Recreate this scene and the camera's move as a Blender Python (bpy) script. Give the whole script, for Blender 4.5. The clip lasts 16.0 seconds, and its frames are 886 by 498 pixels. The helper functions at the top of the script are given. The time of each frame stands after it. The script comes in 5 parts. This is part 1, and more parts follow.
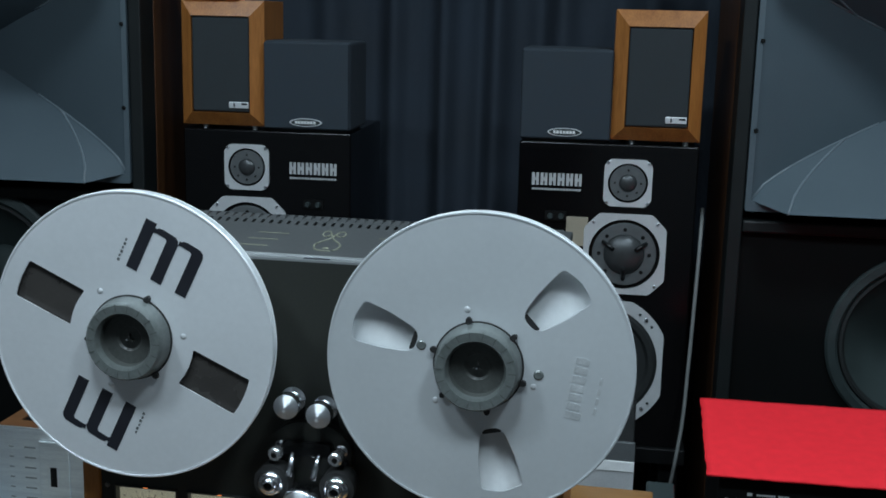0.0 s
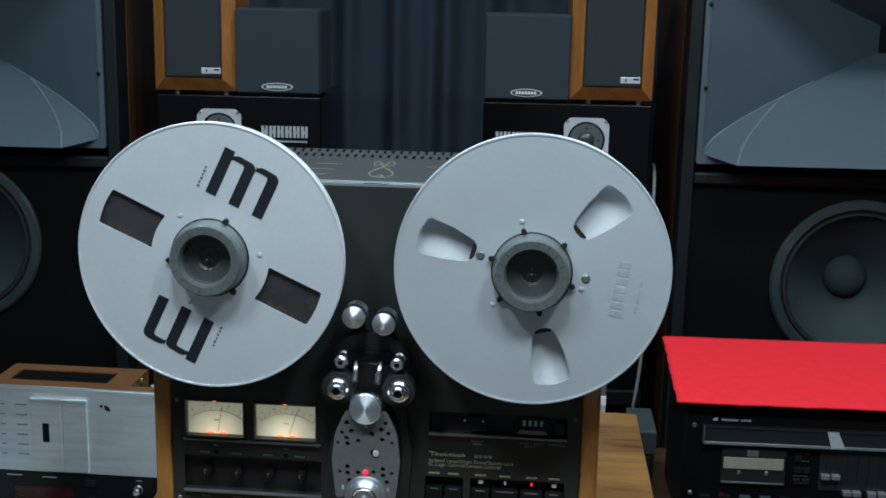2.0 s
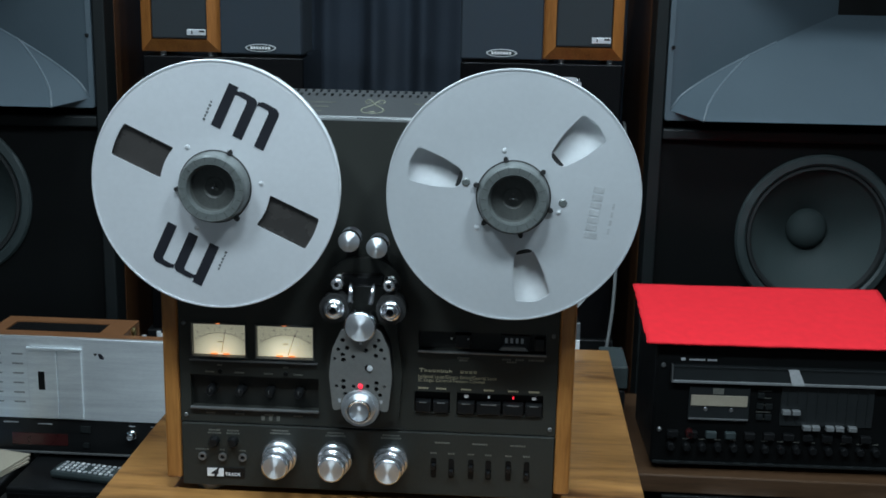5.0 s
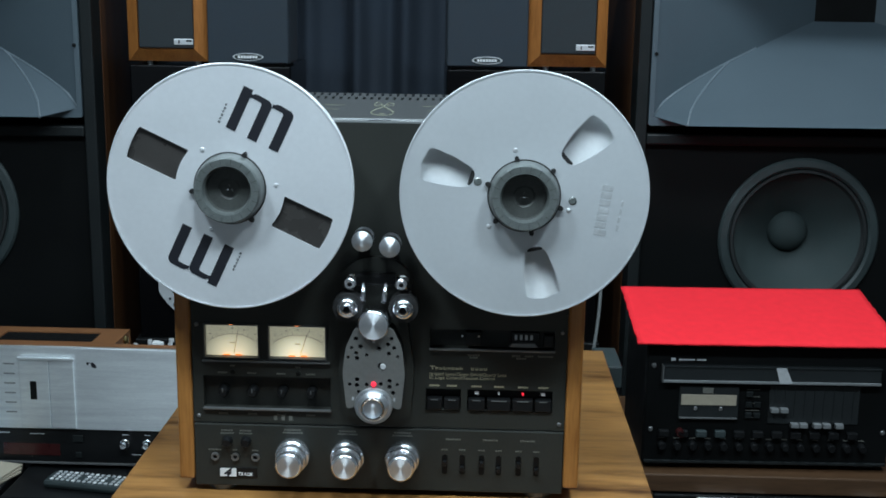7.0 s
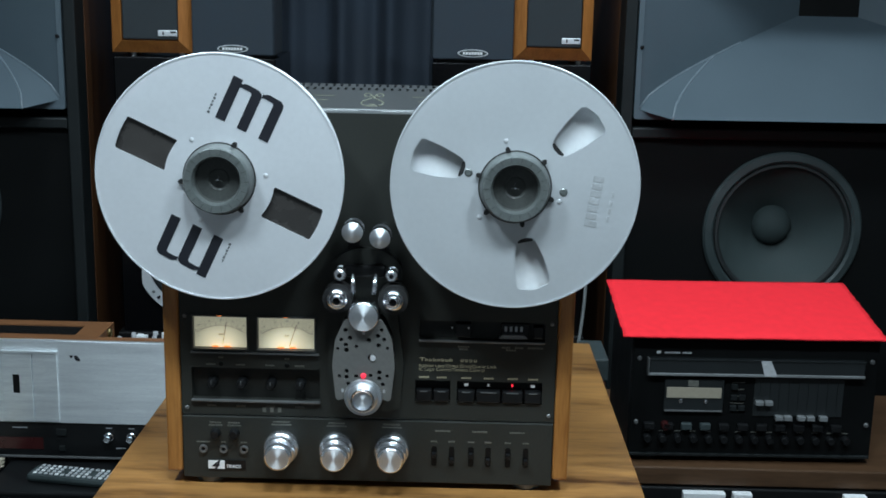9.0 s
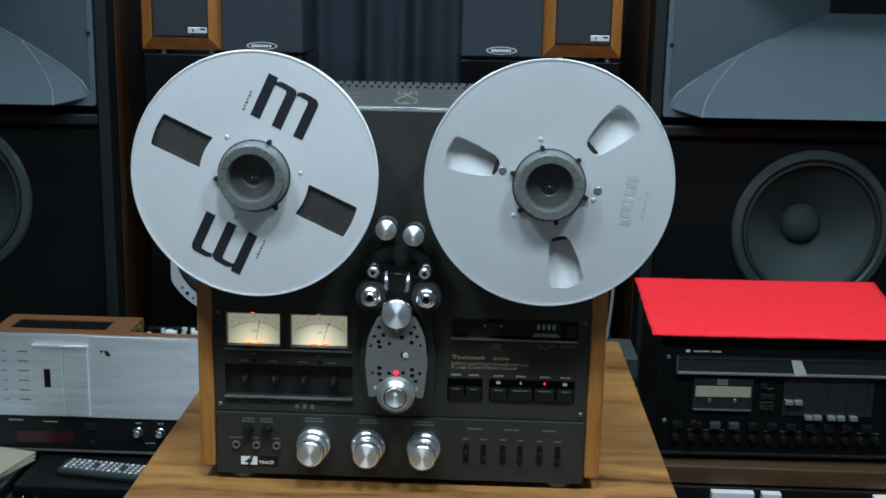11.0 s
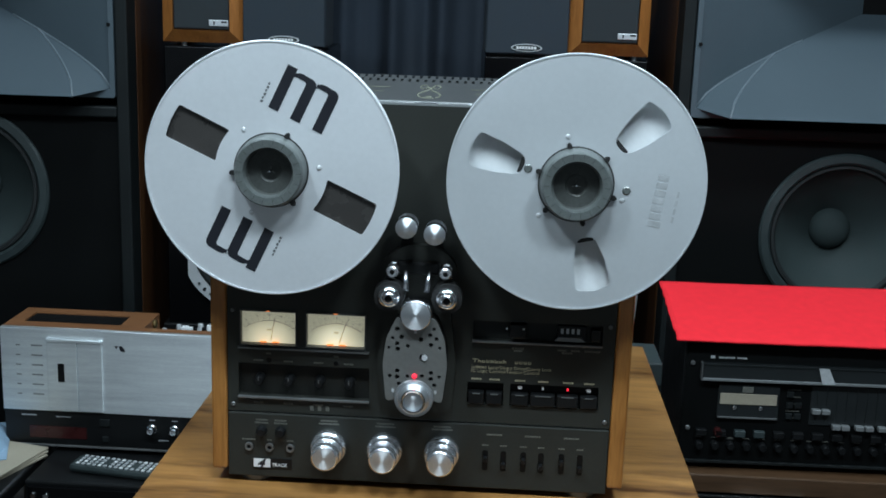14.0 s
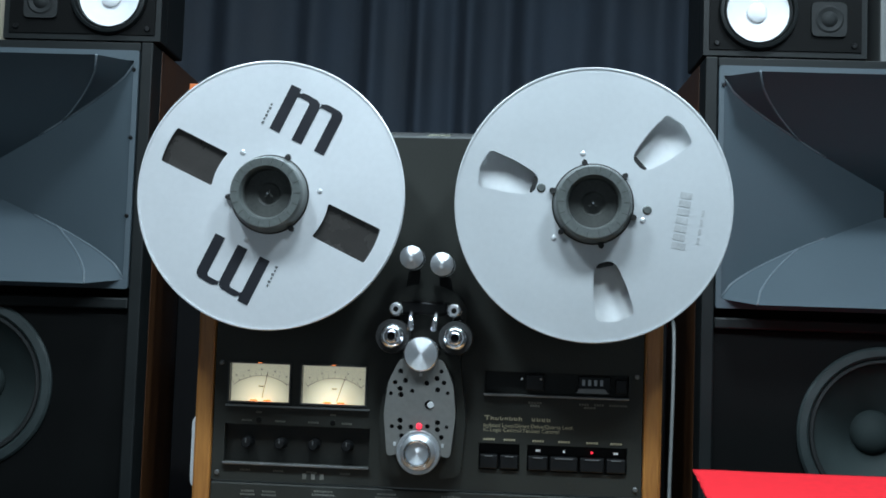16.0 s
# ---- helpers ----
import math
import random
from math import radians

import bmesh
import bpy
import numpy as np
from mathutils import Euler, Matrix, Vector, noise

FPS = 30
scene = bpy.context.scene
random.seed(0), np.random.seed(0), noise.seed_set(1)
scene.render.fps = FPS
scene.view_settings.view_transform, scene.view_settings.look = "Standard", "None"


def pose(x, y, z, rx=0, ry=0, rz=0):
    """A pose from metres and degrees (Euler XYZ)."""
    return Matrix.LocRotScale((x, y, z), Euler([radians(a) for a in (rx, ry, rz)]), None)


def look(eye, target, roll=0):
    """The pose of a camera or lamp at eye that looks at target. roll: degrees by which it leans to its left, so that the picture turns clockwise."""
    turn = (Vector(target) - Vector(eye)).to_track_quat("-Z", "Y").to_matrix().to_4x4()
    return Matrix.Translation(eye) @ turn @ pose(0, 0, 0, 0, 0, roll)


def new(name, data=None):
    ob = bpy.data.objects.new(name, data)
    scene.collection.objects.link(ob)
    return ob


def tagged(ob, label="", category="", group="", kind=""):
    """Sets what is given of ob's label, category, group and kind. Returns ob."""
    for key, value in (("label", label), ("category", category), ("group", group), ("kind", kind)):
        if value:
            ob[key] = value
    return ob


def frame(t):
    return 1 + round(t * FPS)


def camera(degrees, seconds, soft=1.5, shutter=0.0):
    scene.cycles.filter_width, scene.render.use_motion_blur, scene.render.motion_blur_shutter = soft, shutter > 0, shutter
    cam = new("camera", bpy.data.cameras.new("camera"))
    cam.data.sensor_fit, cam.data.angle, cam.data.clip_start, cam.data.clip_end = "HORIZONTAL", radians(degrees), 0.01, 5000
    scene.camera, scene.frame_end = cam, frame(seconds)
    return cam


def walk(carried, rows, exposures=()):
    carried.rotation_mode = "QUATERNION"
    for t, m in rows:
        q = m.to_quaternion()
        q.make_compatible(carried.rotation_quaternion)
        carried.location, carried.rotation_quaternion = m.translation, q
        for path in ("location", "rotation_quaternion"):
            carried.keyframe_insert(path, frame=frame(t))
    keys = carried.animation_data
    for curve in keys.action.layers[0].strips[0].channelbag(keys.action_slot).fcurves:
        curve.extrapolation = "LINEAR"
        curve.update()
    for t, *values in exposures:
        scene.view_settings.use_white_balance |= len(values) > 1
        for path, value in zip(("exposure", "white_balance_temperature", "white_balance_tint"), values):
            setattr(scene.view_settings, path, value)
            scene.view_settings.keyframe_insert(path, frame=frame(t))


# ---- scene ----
cam = camera(41.8, 16.0, soft=1.7)
PATH = [
    (0, (0.295, -1.004, 1.272), (-0.044, 0.926, 0.873), 1.4),
    (0.5, (0.32, -1.022, 1.259), (-0.059, 0.891, 0.814), 0.9),
    (1, (0.297, -1.086, 1.248), (-0.062, 0.832, 0.808), -0.2),
    (1.5, (0.22, -1.131, 1.241), (-0.051, 0.804, 0.813), 0.1),
    (2, (0.168, -1.152, 1.23), (0.002, 0.797, 0.812), 1.2),
    (2.5, (0.155, -1.162, 1.228), (-0.006, 0.789, 0.815), 0.9),
    (3, (0.169, -1.171, 1.226), (-0.069, 0.769, 0.804), 1.0),
    (3.5, (0.142, -1.208, 1.216), (-0.026, 0.739, 0.788), -0.1),
    (4, (0.122, -1.238, 1.207), (0.048, 0.714, 0.779), 0.8),
    (4.5, (0.147, -1.235, 1.2), (0.038, 0.713, 0.758), 1.8),
    (4.7, (0.161, -1.245, 1.198), (0.04, 0.7, 0.746), 1.3),
    (7, (0.11, -1.288, 1.185), (0.054, 0.664, 0.757), 0.9),
    (7.5, (0.102, -1.284, 1.18), (0.059, 0.667, 0.744), 1.1),
    (8, (0.1, -1.282, 1.18), (0.07, 0.669, 0.743), 1.2),
    (8.5, (0.101, -1.285, 1.181), (0.078, 0.667, 0.746), 1.1),
    (9, (0.099, -1.286, 1.18), (0.077, 0.666, 0.744), 1.2),
    (9.5, (0.096, -1.282, 1.18), (0.067, 0.668, 0.737), 1.3),
    (10, (0.091, -1.28, 1.181), (0.05, 0.669, 0.737), 1.1),
    (10.2, (0.088, -1.281, 1.181), (0.035, 0.668, 0.737), 1.1),
    (12.5, (0.085, -1.293, 1.182), (0.021, 0.658, 0.746), 1.2),
    (13, (0.077, -1.288, 1.177), (0.017, 0.664, 0.743), 0.9),
    (13.5, (0.072, -1.285, 1.18), (0.034, 0.666, 0.746), 0.4),
    (14, (0.083, -1.246, 1.172), (-0.011, 0.701, 0.728), 1.9),
    (14.5, (0.088, -1.237, 1.172), (-0.059, 0.708, 0.727), 2.3),
    (15, (0.084, -1.2, 1.132), (-0.087, 0.751, 0.727), 2.6),
    (15.5, (0.079, -1.175, 1.039), (-0.085, 0.813, 0.884), 1.0),
    (16, (0.107, -1.181, 0.849), (-0.052, 0.807, 0.986), 1.9),
]
walk(cam, [(t, look(eye, target, roll)) for t, eye, target, roll in PATH],
     [(0, -0.34), (1.5, -0.14), (3.5, -0.1), (7, 0.13), (9, 0.18), (12.5, 0.09), (14.5, 0.09), (15.2, 0.14), (16, 0.4)])

# ---------------------------------------------------------------- world and light
world = bpy.data.worlds.new("room_world")
world.use_nodes = True
world.node_tree.nodes["Background"].inputs[0].default_value = (0.55, 0.7, 1.0, 1)
world.node_tree.nodes["Background"].inputs[1].default_value = 0.008
scene.world = world
scene.view_settings.exposure = 0.0

# Three front lamps, then two rear ones added to brighten speakers and felt.
LAMP_PLACES = [(-0.74, -0.78, 22.0), (0.03, -0.78, 22.0), (0.80, -0.78, 22.0), (-0.74, 0.5, 9.0), (0.88, 0.45, 17.0)]
CEILING_Z = 2.45
for lx, ly, power in LAMP_PLACES:
    ld = bpy.data.lights.new("ceiling_and_fill_light", "AREA")
    ld.shape, ld.size, ld.size_y = "RECTANGLE", 0.26, 0.26
    ld.energy, ld.color = power, (0.715, 0.885, 1.0)
    lo = new("ceiling_and_fill_light", ld)
    lo.matrix_world = pose(lx, ly, CEILING_Z - 0.055)


# ---------------------------------------------------------------- materials
def material(name, color, rough=0.5, metal=0.0, vary=0.15, scale=18.0, fine=260.0, bump=0.05, stretch=(1, 1, 1), second=None, emit=0.0, coat=0.0, spec=0.5):
    """Principled surface with tone variation at two scales and a fine relief."""
    m = bpy.data.materials.new(name)
    m.use_nodes = True
    nt = m.node_tree
    b = nt.nodes["Principled BSDF"]
    tc = nt.nodes.new("ShaderNodeTexCoord")
    mp = nt.nodes.new("ShaderNodeMapping")
    mp.inputs["Scale"].default_value = stretch
    nt.links.new(tc.outputs["Object"], mp.inputs["Vector"])
    n1 = nt.nodes.new("ShaderNodeTexNoise")
    n1.inputs["Scale"].default_value, n1.inputs["Detail"].default_value = scale, 5
    n2 = nt.nodes.new("ShaderNodeTexNoise")
    n2.inputs["Scale"].default_value, n2.inputs["Detail"].default_value = fine, 3
    nt.links.new(mp.outputs[0], n1.inputs["Vector"])
    nt.links.new(mp.outputs[0], n2.inputs["Vector"])
    mix = nt.nodes.new("ShaderNodeMath")
    mix.operation = "MULTIPLY_ADD"
    mix.inputs[1].default_value = 0.45
    nt.links.new(n2.outputs["Fac"], mix.inputs[0])
    half = nt.nodes.new("ShaderNodeMath")
    half.operation = "MULTIPLY"
    half.inputs[1].default_value = 0.55
    nt.links.new(n1.outputs["Fac"], half.inputs[0])
    nt.links.new(half.outputs[0], mix.inputs[2])
    ramp = nt.nodes.new("ShaderNodeValToRGB")
    ramp.color_ramp.elements[0].position, ramp.color_ramp.elements[1].position = 0.3, 0.7
    lo_c = [c * (1 - vary) for c in color] if second is None else second
    hi_c = [min(1, c * (1 + vary)) for c in color] if second is None else color
    ramp.color_ramp.elements[0].color = (*lo_c, 1)
    ramp.color_ramp.elements[1].color = (*hi_c, 1)
    nt.links.new(mix.outputs[0], ramp.inputs[0])
    nt.links.new(ramp.outputs[0], b.inputs["Base Color"])
    rr = nt.nodes.new("ShaderNodeMapRange")
    rr.inputs["To Min"].default_value, rr.inputs["To Max"].default_value = max(0.02, rough * 0.8), min(1, rough * 1.2)
    nt.links.new(n1.outputs["Fac"], rr.inputs["Value"])
    nt.links.new(rr.outputs[0], b.inputs["Roughness"])
    b.inputs["Metallic"].default_value = metal
    b.inputs["Specular IOR Level"].default_value = spec
    if coat:
        b.inputs["Coat Weight"].default_value, b.inputs["Coat Roughness"].default_value = coat, 0.15
    if bump:
        bp = nt.nodes.new("ShaderNodeBump")
        bp.inputs["Strength"].default_value, bp.inputs["Distance"].default_value = bump, 0.002
        nt.links.new(mix.outputs[0], bp.inputs["Height"])
        nt.links.new(bp.outputs[0], b.inputs["Normal"])
    if emit:
        nt.links.new(ramp.outputs[0], b.inputs["Emission Color"])
        b.inputs["Emission Strength"].default_value = emit
    return m


def wood(name, dark, light, along="X", rough=0.4, scale=1.0, coat=0.15):
    """Sawn veneer: long streaks with a wavy figure and fine pores."""
    st = {"X": (1.2, 14, 14), "Y": (14, 1.2, 14), "Z": (14, 14, 1.2)}[along]
    m = material(name, light, rough, 0, 0.2, 3.2 * scale, 26 * scale, 0.12, st, dark, coat=coat)
    nt = m.node_tree
    ramp = next(n for n in nt.nodes if n.bl_idname == "ShaderNodeValToRGB")
    e = ramp.color_ramp.elements.new(0.5)
    e.color = (*[(a * 0.45 + c * 0.55) for a, c in zip(dark, light)], 1)
    return m


M_PANEL = material("deck_panel_paint", (0.0215, 0.0232, 0.0200), 0.5, 0.0, 0.18, 9, 420, 0.04, spec=0.35)
M_PANEL_TOP = material("deck_cover_paint", (0.044, 0.047, 0.048), 0.42, 0.0, 0.2, 8, 300, 0.04)
M_BLACK = material("black_plastic", (0.006, 0.0065, 0.007), 0.38, 0, 0.2, 30, 400, 0.03, spec=0.3)
M_BLACK_GLOSS = material("black_lacquer", (0.003, 0.003, 0.0035), 0.2, 0, 0.2, 6, 200, 0.01, spec=0.3)
M_RECESS = material("recess_black", (0.004, 0.004, 0.004), 0.5, 0, 0.2, 30, 400, 0.03, spec=0.2)
M_REEL_LEFT = material("brushed_reel_aluminium", (0.86, 0.885, 0.91), 0.46, 0.55, 0.035, 9, 180, 0.01)
M_REEL_RIGHT = material("satin_reel_aluminium", (0.655, 0.685, 0.705), 0.52, 0.55, 0.035, 9, 180, 0.01)
M_REEL_INSIDE = material("bright_inner_flange", (0.74, 0.76, 0.77), 0.4, 0.0, 0.06, 9, 180, 0.03)
M_CHROME = material("polished_aluminium", (0.84, 0.86, 0.89), 0.17, 1.0, 0.06, 40, 400, 0.02)
M_SILVER = material("silver_paint", (0.74, 0.76, 0.78), 0.35, 0.45, 0.08, 20, 300, 0.03)
M_BRIGHT = material("bright_machined_metal", (0.82, 0.83, 0.85), 0.26, 0.92, 0.06, 40, 400, 0.02)
M_KNOB = material("satin_knob_metal", (0.50, 0.52, 0.54), 0.32, 0.8, 0.1, 40, 400, 0.02)
M_KNOB_SIDE = material("fine_knurled_aluminium", (0.76, 0.78, 0.81), 0.20, 0.90, 0.08, 40, 500, 0.04)
M_HEAD_PLATE = material("grey_head_cover", (0.205, 0.205, 0.195), 0.42, 0.5, 0.12, 14, 260, 0.04)
M_HUB = material("grey_hub_plastic", (0.120, 0.134, 0.130), 0.30, 0.15, 0.25, 30, 300, 0.05)
M_HUB_DARK = material("hub_well", (0.060, 0.065, 0.061), 0.5, 0.1, 0.3, 30, 300, 0.05)
M_TAPE = material("wound_tape", (0.050, 0.046, 0.043), 0.28, 0.2, 0.3, 5, 240, 0.06, (6, 1, 6))
M_LOGO_BLACK = material("printed_black", (0.010, 0.011, 0.016), 0.5, 0, 0.15, 50, 300, 0.0)
M_PRINT_GREY = material("faded_grey_print", (0.47, 0.485, 0.495), 0.5, 0.2, 0.2, 120, 500, 0.0)
M_PRINT_FAINT = material("worn_reel_print", (0.48, 0.50, 0.51), 0.5, 0.3, 0.2, 120, 500, 0.0)
M_PRINT_GOLD = material("pale_gold_print", (0.36, 0.33, 0.22), 0.5, 0, 0.2, 120, 600, 0.0)
M_PRINT_DIM = material("dim_grey_print", (0.12, 0.12, 0.105), 0.5, 0, 0.25, 200, 700, 0.0)
M_PRINT_DIAG = material("worn_diagram_print", (0.12, 0.125, 0.092), 0.6, 0, 0.4, 90, 500, 0.0)
M_WHITE = material("white_print", (0.75, 0.76, 0.76), 0.5, 0, 0.08, 60, 300, 0.0)
M_EDGE = material("light_metal_edge", (0.19, 0.195, 0.195), 0.35, 0.6, 0.15, 30, 300, 0.02)
M_BAY = material("control_bay_paint", (0.0145, 0.015, 0.013), 0.5, 0, 0.2, 30, 400, 0.03, spec=0.3)
M_RING = material("driver_ring_grey", (0.13, 0.14, 0.145), 0.4, 0.3, 0.15, 60, 500, 0.05)
M_STRIP = material("bright_trim", (0.32, 0.335, 0.34), 0.34, 0.6, 0.1, 30, 300, 0.02)
M_NEEDLE = material("brown_needle", (0.16, 0.06, 0.03), 0.5, 0, 0.1, 60, 300, 0.0)
M_SCALE = material("brown_scale_print", (0.27, 0.22, 0.14), 0.5, 0, 0.1, 60, 300, 0.0)
M_RUBBER = material("black_rubber", (0.012, 0.012, 0.012), 0.6, 0, 0.2, 60, 500, 0.05)
M_WOOD_SIDE = wood("deck_side_wood", (0.20, 0.075, 0.016), (0.43, 0.19, 0.048), "Z", 0.35)
M_WOOD_TABLE = wood("table_walnut", (0.075, 0.030, 0.010), (0.38, 0.185, 0.056), "X", 0.3, 0.5, 0.35)
for _n in M_WOOD_TABLE.node_tree.nodes:
    if _n.bl_idname == "ShaderNodeValToRGB":
        _n.color_ramp.elements[0].position, _n.color_ramp.elements[1].position, _n.color_ramp.elements[2].position = 0.365, 0.46, 0.60
    elif _n.bl_idname == "ShaderNodeTexNoise":
        _n.inputs["Distortion"].default_value = 0.7
    elif _n.bl_idname == "ShaderNodeMapping":
        _n.inputs["Scale"].default_value = (1.6, 10.5, 10.5)
    elif _n.bl_idname == "ShaderNodeMath":
        _n.inputs[1].default_value = 0.22 if _n.operation == "MULTIPLY_ADD" else 0.78
M_WOOD_SPK = wood("oiled_speaker_wood", (0.20, 0.068, 0.014), (0.44, 0.17, 0.042), "Z", 0.4)
M_WOOD_CASE = wood("cassette_case_wood", (0.13, 0.052, 0.020), (0.27, 0.12, 0.05), "X", 0.45)
M_WOOD_DARK = wood("dark_walnut_cabinet", (0.035, 0.014, 0.006), (0.11, 0.045, 0.016), "Z", 0.4)
M_SHELF = wood("dark_shelf_board", (0.045, 0.022, 0.010), (0.10, 0.052, 0.026), "X", 0.4)
M_GRILLE = material("charcoal_grille_cloth", (0.021, 0.027, 0.031), 0.9, 0, 0.25, 60, 900, 0.25)
M_CUBE = material("blue_grey_cloth", (0.022, 0.032, 0.043), 0.85, 0, 0.2, 40, 800, 0.2)
M_CURTAIN = material("navy_curtain_cloth", (0.021, 0.031, 0.046), 0.85, 0, 0.35, 5, 500, 0.2)
M_HORN = material("grey_horn_plastic", (0.070, 0.096, 0.114), 0.55, 0, 0.08, 6, 400, 0.08)
# Lighter than M_HORN to paint a highlight along the lip edges.
M_HORN_EDGE = material("horn_edge_highlight", (0.15, 0.185, 0.21), 0.35, 0, 0.15, 30, 400, 0.05)
M_BAFFLE = material("black_baffle", (0.0030, 0.0035, 0.0036), 0.6, 0, 0.3, 5, 300, 0.03, spec=0.12)
M_FRAME_DARK = material("dark_frame", (0.009, 0.0115, 0.012), 0.5, 0, 0.2, 10, 300, 0.04, spec=0.3)
M_CONE = material("grey_paper_cone", (0.023, 0.036, 0.036), 0.8, 0, 0.18, 25, 400, 0.12)
M_SURROUND = material("dark_surround", (0.009, 0.0115, 0.012), 0.75, 0, 0.2, 40, 400, 0.1)
M_BASKET = material("cast_basket_grey", (0.024, 0.035, 0.036), 0.55, 0.0, 0.2, 30, 300, 0.05)
M_FELT = material("red_felt", (0.97, 0.032, 0.045), 0.95, 0, 0.13, 60, 1500, 0.4, spec=0.08)
M_BRUSHED = material("brushed_aluminium", (0.82, 0.86, 0.90), 0.47, 0.86, 0.16, 8, 120, 0.06, (1, 10, 14))
M_DOME = material("dark_metal_dome", (0.07, 0.075, 0.078), 0.35, 0.5, 0.2, 80, 900, 0.2)
M_WHITE_CONE = material("white_paper_cone", (0.93, 0.94, 0.96), 0.7, 0, 0.03, 40, 300, 0.05)
M_CABLE = material("pale_grey_cable", (0.17, 0.18, 0.178), 0.5, 0, 0.1, 40, 300, 0.02)
M_ORANGE = material("orange_card", (0.85, 0.20, 0.045), 0.5, 0, 0.06, 30, 300, 0.02)
M_PAPER = material("buff_paper", (0.33, 0.29, 0.22), 0.8, 0, 0.12, 14, 300, 0.05)
M_BAG = material("pale_blue_plastic", (0.26, 0.38, 0.50), 0.3, 0, 0.15, 14, 100, 0.2)
M_WALL = material("dark_wall_paint", (0.09, 0.093, 0.097), 0.8, 0, 0.15, 3, 120, 0.08)
# Unseen south wall, made pale to bounce fill light onto the fronts.
M_WALL_REAR = material("fill_bounce_wall_paint", (0.42, 0.43, 0.44), 0.8, 0, 0.1, 3, 120, 0.08)
M_FLOOR = material("dark_carpet", (0.030, 0.028, 0.026), 0.95, 0, 0.3, 6, 700, 0.4)
# Unseen ceiling, also pale enough to add bounced fill.
M_CEILING = material("ceiling_paint", (0.5, 0.51, 0.52), 0.85, 0, 0.05, 4, 160, 0.05)
M_LAMP = material("lamp_diffuser", (0.75, 0.90, 1.0), 0.5, 0, 0.01, 4, 100, 0.0, emit=4.0)
M_RED_LED = material("red_indicator", (1.0, 0.03, 0.06), 0.4, 0, 0.05, 40, 100, 0.0, emit=1.0)
M_WHITE_LED = material("white_indicator", (0.8, 0.85, 0.9), 0.4, 0, 0.05, 40, 100, 0.0, emit=0.15)
M_RED_DARK = material("dark_red_plastic", (0.035, 0.007, 0.007), 0.25, 0, 0.2, 60, 300, 0.02)
M_BRASS = material("brass_fitting", (0.62, 0.48, 0.22), 0.3, 1.0, 0.1, 60, 400, 0.03)
M_SMOKED = material("smoked_strip", (0.016, 0.019, 0.020), 0.12, 0.0, 0.1, 20, 200, 0.01)


def meter_face_material():
    """Cream dial, a bulb's glow from its lower edge painted into the emission."""
    m = material("meter_face_painted_glow", (0.80, 0.77, 0.60), 0.5, 0, 0.05, 60, 500, 0.0)
    nt = m.node_tree
    b = nt.nodes["Principled BSDF"]
    tc = nt.nodes.new("ShaderNodeTexCoord")
    d = nt.nodes.new("ShaderNodeVectorMath")
    d.operation = "DISTANCE"
    d.inputs[1].default_value = (0, 0, -0.024)
    nt.links.new(tc.outputs["Object"], d.inputs[0])
    mr = nt.nodes.new("ShaderNodeMapRange")
    mr.inputs["From Min"].default_value, mr.inputs["From Max"].default_value = 0.004, 0.036
    mr.inputs["To Min"].default_value, mr.inputs["To Max"].default_value = 0.95, 0.24
    nt.links.new(d.outputs["Value"], mr.inputs["Value"])
    ramp = nt.nodes.new("ShaderNodeValToRGB")
    ramp.color_ramp.elements[0].color = (0.82, 0.86, 0.68, 1)
    ramp.color_ramp.elements[1].color = (1.0, 0.86, 0.54, 1)
    nt.links.new(mr.outputs[0], ramp.inputs[0])
    nt.links.new(ramp.outputs[0], b.inputs["Emission Color"])
    nt.links.new(mr.outputs[0], b.inputs["Emission Strength"])
    return m


M_METER = meter_face_material()


def turned_metal(name, color, rough):
    """Lathe-turned metal: fine concentric grooves stretch the highlights into radial streaks."""
    m = material(name, color, rough, 0.90, 0.06, 40, 400, 0.015)
    nt = m.node_tree
    b = nt.nodes["Principled BSDF"]
    b.inputs["Anisotropic"].default_value, b.inputs["Anisotropic Rotation"].default_value = 0.9, 0.25
    tg = nt.nodes.new("ShaderNodeTangent")
    tg.direction_type, tg.axis = "RADIAL", "Y"
    nt.links.new(tg.outputs[0], b.inputs["Tangent"])
    return m


M_TURNED = turned_metal("lathe_turned_aluminium", (0.80, 0.83, 0.86), 0.50)
for _m in (M_BRUSHED,):
    _t = _m.node_tree.nodes.new("ShaderNodeTangent")
    _t.direction_type, _t.axis = "RADIAL", "Z"
    _b = _m.node_tree.nodes["Principled BSDF"]
    _b.inputs["Anisotropic"].default_value, _b.inputs["Anisotropic Rotation"].default_value = 0.75, 0.25
    _m.node_tree.links.new(_t.outputs[0], _b.inputs["Tangent"])
M_METER_GLOW = material("orange_bulb_glow", (1.0, 0.26, 0.07), 0.5, 0, 0.05, 40, 100, 0.0, emit=1.2)


# ---------------------------------------------------------------- mesh helpers
def take(bm, other):
    """Move the geometry of other into bm."""
    tmp = bpy.data.meshes.new("tmp")
    other.to_mesh(tmp)
    other.free()
    bm.from_mesh(tmp)
    bpy.data.meshes.remove(tmp)
    return bm


def box(x0, x1, y0, y1, z0, z1, bevel=0.0, bm=None, segments=2):
    b = bmesh.new()
    bmesh.ops.create_cube(b, size=1.0)
    for v in b.verts:
        v.co = Vector(((x0 + x1) / 2 + v.co.x * (x1 - x0), (y0 + y1) / 2 + v.co.y * (y1 - y0), (z0 + z1) / 2 + v.co.z * (z1 - z0)))
    if bevel:
        bmesh.ops.bevel(b, geom=b.edges[:], offset=bevel, segments=segments, affect="EDGES", profile=0.5)
    return b if bm is None else take(bm, b)


